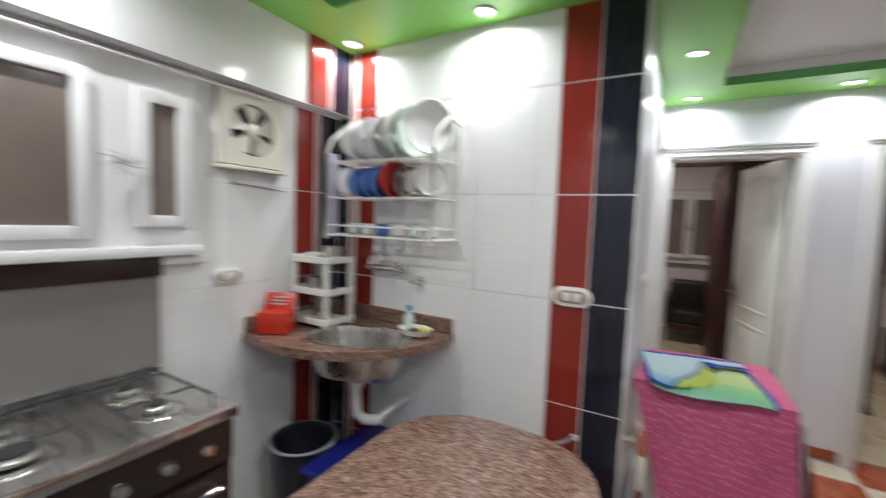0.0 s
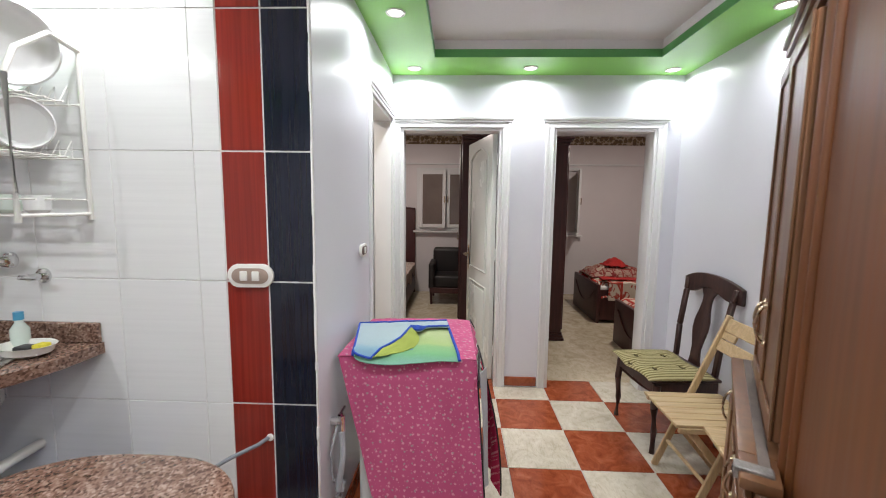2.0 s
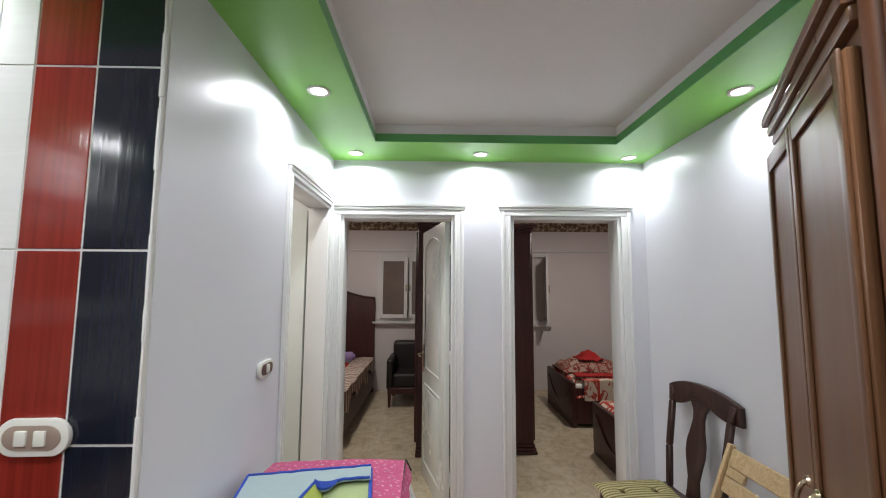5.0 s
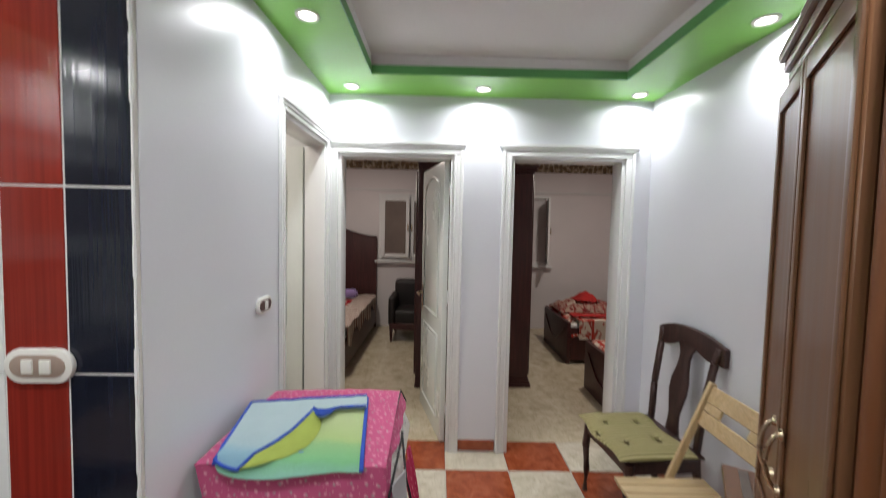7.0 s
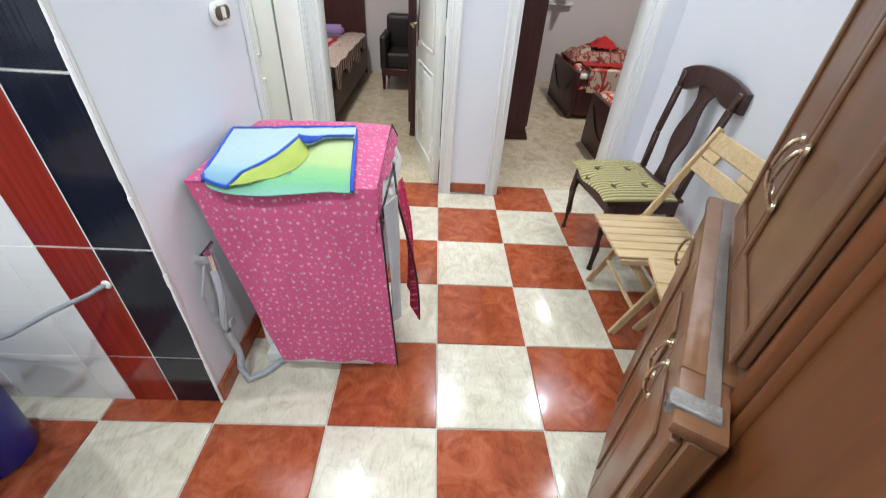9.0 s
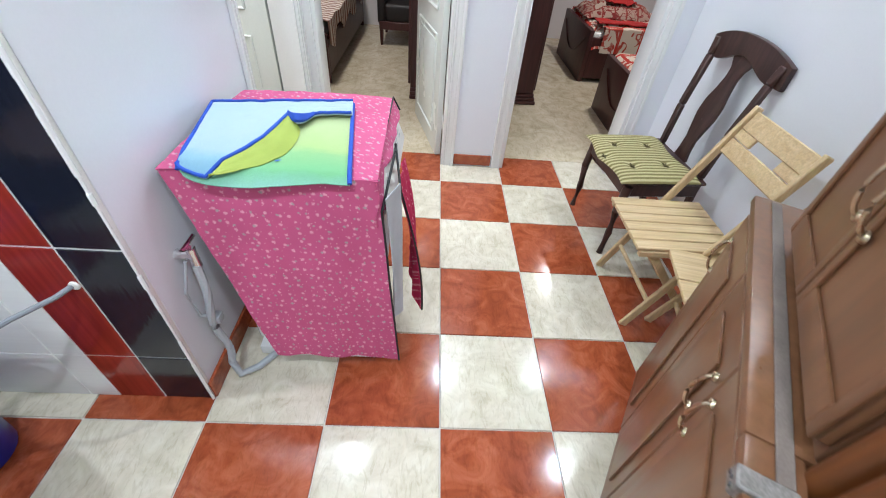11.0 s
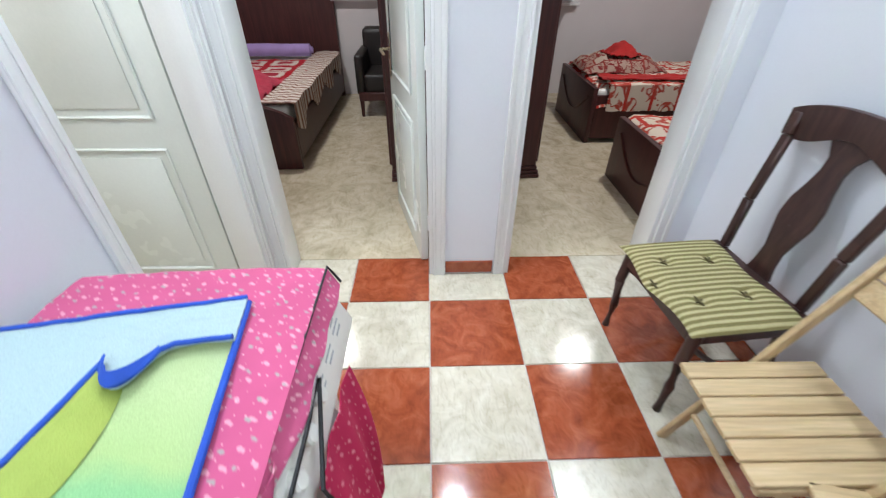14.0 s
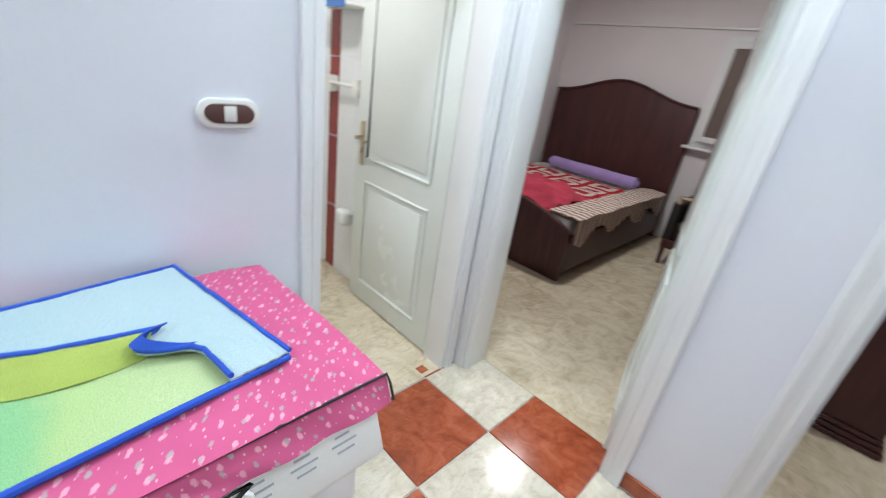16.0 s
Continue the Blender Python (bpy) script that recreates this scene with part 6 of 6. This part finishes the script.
def stove():
    x0, x1, y0, y1, h = KX + 0.035, -1.885, -3.14, -2.48, 0.86
    t = thing("gas_stove", ((x0 + x1) / 2, (y0 + y1) / 2, 0), "dark gas stove with steel hob and raised glass lid", "stove")
    part("body", new_box((x0, y0, 0.06), (x1 - 0.03, y1, h - 0.03), 0.006), STOVEM, t)
    part("plinth", new_box((x0 + 0.02, y0 + 0.02, 0.0), (x1 - 0.06, y1 - 0.02, 0.06), 0.003), DARKP, t)
    part("hob", new_box((x0, y0, h - 0.03), (x1, y1, h), 0.01, 2), STEEL, t, "steel hob plate")
    part("front_trim", new_box((x1 - 0.002, y0, h - 0.034), (x1 + 0.012, y1, h + 0.004), 0.005, 2), CHROME, t)
    dr = part("oven_door", new_box((x1 - 0.03, y0 + 0.02, 0.16), (x1 - 0.004, y1 - 0.02, 0.66), 0.008, 2), STOVEM, t)
    part("oven_glass", new_box((x1 - 0.0045, y0 + 0.09, 0.26), (x1 - 0.001, y1 - 0.09, 0.54), 0.002), GREYGL, dr)
    bm = bmesh.new()
    tube(bm, [(x1 - 0.005, y0 + 0.08, 0.62), (x1 + 0.03, y0 + 0.08, 0.62), (x1 + 0.03, y1 - 0.08, 0.62), (x1 - 0.005, y1 - 0.08, 0.62)], 0.009, 8)
    part("oven_handle", bm, CHROME, dr)
    part("control_panel", new_box((x1 - 0.03, y0 + 0.01, 0.68), (x1 - 0.006, y1 - 0.01, h - 0.036), 0.004), STOVEM, t)
    for k in range(5):
        part("knob", lathe(bmesh.new(), [(0.020, 0), (0.019, 0.018), (0.015, 0.024), (0, 0.024)], (x1 - 0.006, y0 + 0.10 + 0.115 * k, 0.75), 16, Matrix.Rotation(radians(90), 4, "Y")), CHROME, t)
    for bx_, by_, r in ((x0 + 0.13, y0 + 0.17, 0.045), (x0 + 0.13, y1 - 0.17, 0.036), (x1 - 0.15, y0 + 0.17, 0.055), (x1 - 0.15, y1 - 0.17, 0.036)):
        part("drip_tray", lathe(bmesh.new(), [(r + 0.035, 0.0), (r + 0.032, 0.005), (r + 0.01, 0.006), (r, 0.004), (0, 0.004)], (bx_, by_, h), 26), CHROME, t)
        b = part("burner", lathe(bmesh.new(), [(r * 0.8, 0.004), (r, 0.012), (r, 0.02), (r * 0.75, 0.026), (0, 0.027)], (bx_, by_, h), 24), STEEL, t)
        part("burner_cap", lathe(bmesh.new(), [(r * 0.72, 0.0265), (r * 0.7, 0.032), (0, 0.034)], (bx_, by_, h), 22), DARKP, b)
    for yy in (y0 + 0.17, y1 - 0.17):
        bm = bmesh.new()
        zz = h + 0.045
        for a in (-0.11, 0.11):
            tube(bm, [(x0 + 0.03, yy + a, h), (x0 + 0.03, yy + a, zz), (x1 - 0.04, yy + a, zz), (x1 - 0.04, yy + a, h)], 0.0045, 6)
        for xx in (x0 + 0.13, x1 - 0.15):
            tube(bm, [(xx, yy - 0.11, zz), (xx, yy - 0.03, zz)], 0.0045, 6)
            tube(bm, [(xx, yy + 0.11, zz), (xx, yy + 0.03, zz)], 0.0045, 6)
        part("grate", bm, DARKP, t)
    ld = part("lid", new_box((x0 - 0.012, y0, h + 0.03), (x0 - 0.002, y1, h + 0.38), 0.003), GREYGL, t, "raised grey glass lid")
    part("lid_trim", new_box((x0 - 0.02, y0 - 0.005, h + 0.38), (x0 + 0.012, y1 + 0.005, h + 0.455), 0.006, 2), STOVEM, ld, "dark brown lid edge")
    part("lid_hinge_bar", tube(bmesh.new(), [(x0 + 0.006, y0 + 0.01, h + 0.02), (x0 + 0.006, y1 - 0.01, h + 0.02)], 0.010, 8), DARKP, t)


stove()


def kitchen_window():
    t = tagged(new("window_3"), "white kitchen window with brown panes and stepped sill", "window", kind="structure")
    x = KX
    part("backing", new_box((x - 0.004, -4.0, 1.345), (x + 0.025, -2.33, 2.03), 0.005), TRIM, t)
    for y0, y1, z0, z1 in ((-3.56, -2.735, 1.43, 1.90), (-2.515, -2.42, 1.47, 1.88)):
        bm = bmesh.new()
        f = 0.045
        for lo, hi in (((y0 - f, z0 - f), (y0, z1 + f)), ((y1, z0 - f), (y1 + f, z1 + f)), ((y0, z0 - f), (y1, z0)), ((y0, z1), (y1, z1 + f))):
            box(bm, (x + 0.025, lo[0], lo[1]), (x + 0.055, hi[0], hi[1]), 0.006, 2)
        part("window_frame", bm, TRIM, t)
        part("pane", new_box((x + 0.026, y0, z0), (x + 0.034, y1, z1)), BRGLASS, t, "brown tinted pane")
    part("window_sill", new_box((x - 0.004, -4.0, 1.315), (x + 0.07, -2.33, 1.355), 0.012, 2), TRIM, t)
    part("window_sill", new_box((x - 0.004, -4.0, 1.278), (x + 0.04, -2.30, 1.314), 0.010, 2), TRIM, t)
    part("curtain_rod", tube(bmesh.new(), [(x + 0.06, -4.0, 2.00), (x + 0.06, -1.98, 2.02)], 0.006, 8), TRIM, t)
    # small plant-like ornament stuck between the panes
    o = thing("wall_ornament", (x + 0.06, -2.61, 1.66), "small grey-green twig ornament on the window frame", "ornament")
    for k in range(9):
        a = k * 2.4
        bm = bmesh.new()
        tube(bm, [(x + 0.056, -2.61, 1.65), (x + 0.075, -2.61 + 0.035 * math.cos(a), 1.65 + 0.025 * math.sin(a)), (x + 0.07, -2.61 + 0.075 * math.cos(a + 0.3), 1.65 + 0.045 * math.sin(a + 0.3))], 0.004, 5, 0.002)
        part("twig", bm, GREYP, o)


kitchen_window()


def extractor_fan():
    x, yc, zc, r = KX, -2.085, 1.865, 0.115
    t = thing("extractor_fan", (x, yc, zc), "cream square wall extractor fan with five blades", "extractor fan")
    CREAM = mottled("cream_plastic", (0.72, 0.69, 0.60), 0.4, 6, 150, 0.06, 0.08)
    # square housing with a round hole
    bm = bmesh.new()
    n = 32
    h = 0.165
    for z0 in (0.0,):
        o, i = [], []
        for k in range(n):
            a = 2 * math.pi * k / n
            c, s = math.cos(a), math.sin(a)
            q = h / max(abs(c), abs(s))
            o.append((c * q, s * q))
            i.append((c * r, s * r))
        V = [[bm.verts.new((x + d, yc + p[0], zc + p[1])) for p in ring] for d, ring in ((0.0, o), (0.035, [(p[0] * 0.97, p[1] * 0.97) for p in o]), (0.035, i), (0.0, i))]
        for A, B in zip(V, V[1:]):
            for k in range(n):
                bm.faces.new((A[k], A[(k + 1) % n], B[(k + 1) % n], B[k]))
    bmesh.ops.recalc_face_normals(bm, faces=bm.faces)
    part("housing", bm, CREAM, t)
    part("back_plate", new_box((x + 0.0005, yc - r, zc - r), (x + 0.004, yc + r, zc + r)), DARKP, t, "dark opening")
    part("hub", lathe(bmesh.new(), [(0.033, 0.0), (0.034, 0.022), (0.022, 0.032), (0, 0.034)], (x + 0.006, yc, zc), 20, Matrix.Rotation(radians(90), 4, "Y")), CREAM, t)
    for k in range(5):
        a = 2 * math.pi * k / 5 + 0.3

        def blade(u, v):
            rr = 0.028 + 0.080 * u
            an = a + (v - 0.5) * (0.75 + 0.15 * u)
            return (x + 0.012 + 0.016 * v, yc + rr * math.cos(an), zc + rr * math.sin(an))
        part("blade", sheet(bmesh.new(), blade, 8, 8, 0.0015), CREAM, t)
    part("lower_flap", new_box((x, yc - 0.17, zc - 0.185), (x + 0.055, yc + 0.17, zc - 0.168), 0.004), CREAM, t)
    bm = bmesh.new()
    tube(bm, [(x + 0.006, yc - 0.10, zc - 0.185), (x + 0.006, yc - 0.08, zc - 0.24), (x + 0.006, yc + 0.06, zc - 0.250), (x + 0.006, yc + 0.2, zc - 0.258)], 0.003, 6)
    part("cable", bm, GREYP, t)


extractor_fan()


def under_sink():
    t = thing("washtub", (-2.22, -1.90, 0), "charcoal plastic washtub under the sink", "tub")
    part("tub", lathe(bmesh.new(), [(0.115, 0.0), (0.13, 0.015), (0.15, 0.36), (0.162, 0.365), (0.158, 0.378), (0.142, 0.365), (0.12, 0.03), (0, 0.025)], (-2.225, -1.90, 0.0), 40), mottled("charcoal_plastic", (0.028, 0.032, 0.048), 0.35, 5, 120, 0.15, 0.1), t)
    part("rim", tube(bmesh.new(), [(-2.225 + 0.162 * math.cos(2 * math.pi * k / 40), -1.90 + 0.162 * math.sin(2 * math.pi * k / 40), 0.372) for k in range(41)], 0.007, 6), GREYP, t)
    b = thing("storage_tub", (-1.82, -1.83, 0), "dark blue lidded plastic tub on the kitchen floor", "tub")
    part("body", new_box((-2.03, -2.07, 0.0), (-1.62, -1.60, 0.345), 0.03, 3), BLUEP, b)
    part("lid", new_box((-2.045, -2.085, 0.346), (-1.605, -1.585, 0.372), 0.012, 3), BLUEP, b)
    c = thing("bucket", (-1.43, -1.72, 0), "dark blue plastic bucket on the kitchen floor", "bucket")
    part("pail", lathe(bmesh.new(), [(0.095, 0), (0.105, 0.01), (0.125, 0.33), (0.135, 0.335), (0.12, 0.33), (0.095, 0.015), (0, 0.012)], (-1.43, -1.735, 0), 28), BLUEP, c)
    part("bail", tube(bmesh.new(), [(-1.43 + 0.132 * math.cos(k * math.pi / 12), -1.735 - 0.06 * math.sin(k * math.pi / 12), 0.335 + 0.02 * math.sin(k * math.pi / 12)) for k in range(13)], 0.004, 6), STEEL, c)


under_sink()


# ---- bathroom glimpse ----
def bathroom():
    t = thing("towel_rail", (-1.9, WY0 - 0.06, 1.2), "white towel rail on bathroom tiles", "towel rail")
    part("rail", tube(bmesh.new(), [(-2.04, WY0 - 0.05, 1.21), (-1.72, WY0 - 0.05, 1.21)], 0.011, 10), PLASTIC, t)
    for x in (-2.04, -1.76):
        part("bracket", new_box((x - 0.03, WY0 - 0.065, 1.16), (x + 0.03, WY0 - 0.006, 1.25), 0.012, 2), PLASTIC, t)
    s = thing("bath_shelf", (-1.93, WY0 - 0.06, 1.6), "white bathroom shelf with blue edge", "shelf")
    part("board", new_box((-2.10, WY0 - 0.13, 1.585), (-1.77, WY0 - 0.006, 1.60), 0.004), PLASTIC, s)
    part("edge", new_box((-2.10, WY0 - 0.137, 1.575), (-1.77, WY0 - 0.1305, 1.612), 0.002), BLUEBOWL, s, "blue edge strip")
    tl = thing("toilet_paper_holder", (-1.80, WY0, 0.45), "white ceramic paper holder on the tiles", "paper holder")
    part("cup", new_box((-1.87, WY0 - 0.09, 0.40), (-1.77, WY0 - 0.006, 0.50), 0.03, 3), PORCELAIN, tl)


bathroom()


# ---- tiles, last ----
def tile_mesh(name, w, h, d, mat, bevel=0.003):
    """A tile of w by h, d thick, its face at +z."""
    bm = new_box((-w / 2, -h / 2, -d), (w / 2, h / 2, 0), bevel)
    me = bpy.data.meshes.new(name)
    bm.to_mesh(me)
    bm.free()
    me.materials.append(mat)
    return me


T = 0.4
G = 0.0025
full = {}


def floor_tile(i, j):
    x0, x1, y0, y1 = i * T, (i + 1) * T, j * T, (j + 1) * T
    x0, x1, y0, y1 = max(x0, KX - 0.01), min(x1, RX + 0.6), max(y0, KY), min(y1, WY1)
    if x1 - x0 < 0.02 or y1 - y0 < 0.02:
        return
    if y0 >= SY and x1 <= LX - 0.02 and not (B0 - 0.2 < y1):
        return
    if x1 <= LX - 0.1 and y0 >= SY - 0.05:
        return
    if x0 >= RX and y1 > -1.8:
        return
    red = (i + j) % 2 != 0
    w, h = round(x1 - x0 - 2 * G, 4), round(y1 - y0 - 2 * G, 4)
    key = (w, h, red)
    if key not in full:
        full[key] = tile_mesh("tile", w, h, 0.008, F_RED if red else F_CREAM, 0.0015)
    piece("tile", full[key], floor, ((x0 + x1) / 2, (y0 + y1) / 2, 0.0), (0, 0, 0))


for i in range(-7, 6):
    for j in range(-11, 1):
        floor_tile(i, j)

ROWS = [(0.0, 0.246), (0.246, 0.704), (0.704, 1.162), (1.162, 1.618), (1.618, 2.085), (2.085, SOFFIT + 0.01)]
wall_meshes = {}


def wall_tiles(parent, u0, u1, mat, place, rows=ROWS, gap=0.0015):
    for z0, z1 in rows:
        key = (round(u1 - u0, 4), round(z1 - z0, 4), mat.name)
        if key not in wall_meshes:
            wall_meshes[key] = tile_mesh("tile", u1 - u0 - 2 * gap, z1 - z0 - 2 * gap, 0.010, mat, 0.0012)
        at, turn = place((u0 + u1) / 2, (z0 + z1) / 2)
        piece("tile", wall_meshes[key], parent, at, turn)


def on_sink_wall(u, z):
    return (u, SY, z), (radians(90), 0, 0)


def on_west_wall(u, z):
    return (KX, u, z), (radians(90), 0, radians(90))


def on_beam(u, z):
    return (KX + 0.095, u, z), (radians(90), 0, radians(90))


# stripes and white field of the sink wall, from the hall corner to the kitchen corner
wall_tiles(wall_sink, -0.970, LX, T_BLACK, on_sink_wall, gap=0.003)
wall_tiles(wall_sink, -1.124, -0.970, T_RED, on_sink_wall, gap=0.003)
edges = [-1.124, -1.22, -1.52, -1.82, -2.12]
for b, a in zip(edges, edges[1:]):
    wall_tiles(wall_sink, a, b, T_WHITE, on_sink_wall)
wall_tiles(wall_sink, -2.255, -2.12, T_RED, on_sink_wall, gap=0.003)
for k in range(4):
    wall_tiles(wall_sink, -2.255 - 0.02 * (k + 1), -2.255 - 0.02 * k, T_LINE if k % 2 == 0 else T_RED if k < 2 else T_BLACK, on_sink_wall, gap=0.001)
wall_tiles(wall_sink, KX, -2.335, T_BLACK, on_sink_wall, gap=0.003)
LOW = ROWS[:4] + [(1.618, 2.048)]
wall_tiles(wall_kitchen_west, -1.655, SY, T_BLACK, on_west_wall, LOW, 0.003)
for k in range(3):
    wall_tiles(wall_kitchen_west, -1.655 - 0.012 * (k + 1), -1.655 - 0.012 * k, T_LINE if k % 2 == 0 else T_RED, on_west_wall, LOW, 0.001)
wall_tiles(wall_kitchen_west, -1.822, -1.691, T_RED, on_west_wall, LOW, 0.003)
edges = [-1.822, -2.17, -2.47, -2.77, -3.07, -3.37, -3.67, -3.97, -4.27]
for b, a in zip(edges, edges[1:]):
    wall_tiles(wall_kitchen_west, a, b, T_WHITE, on_west_wall, LOW)
UP = [(2.052, SOFFIT + 0.01)]
wall_tiles(beam, -1.655, SY, T_BLACK, on_beam, UP, 0.003)
for k in range(3):
    wall_tiles(beam, -1.655 - 0.012 * (k + 1), -1.655 - 0.012 * k, T_LINE if k % 2 == 0 else T_RED, on_beam, UP, 0.001)
wall_tiles(beam, -1.822, -1.691, T_RED, on_beam, UP, 0.003)
# bathroom's far wall tiles
BT = [(0.0, 0.45), (0.45, 0.90), (0.90, 1.35), (1.35, 1.80), (1.80, 2.25)]


def on_bath_wall(u, z):
    return (u, WY0 - 0.001, z), (radians(90), 0, 0)


bath = tagged(new("wall_bathroom_tiles"), "white bathroom tiles with a red stripe", "wall", kind="structure")
wall_tiles(bath, -2.12, -2.01, T_RED, on_bath_wall, BT, 0.002)
for a, b in ((-2.40, -2.12), (-2.01, -1.85), (-1.85, -1.55), (-1.55, -1.25), (-1.25, -0.95)):
    wall_tiles(bath, a, b, T_WHITE, on_bath_wall, BT)
# red corner of tile at the bathroom threshold
piece("tile", tile_mesh("tile", 0.046, 0.046, 0.006, F_RED, 0.001), bath_floor, (-0.852, 0.022, 0.0045))
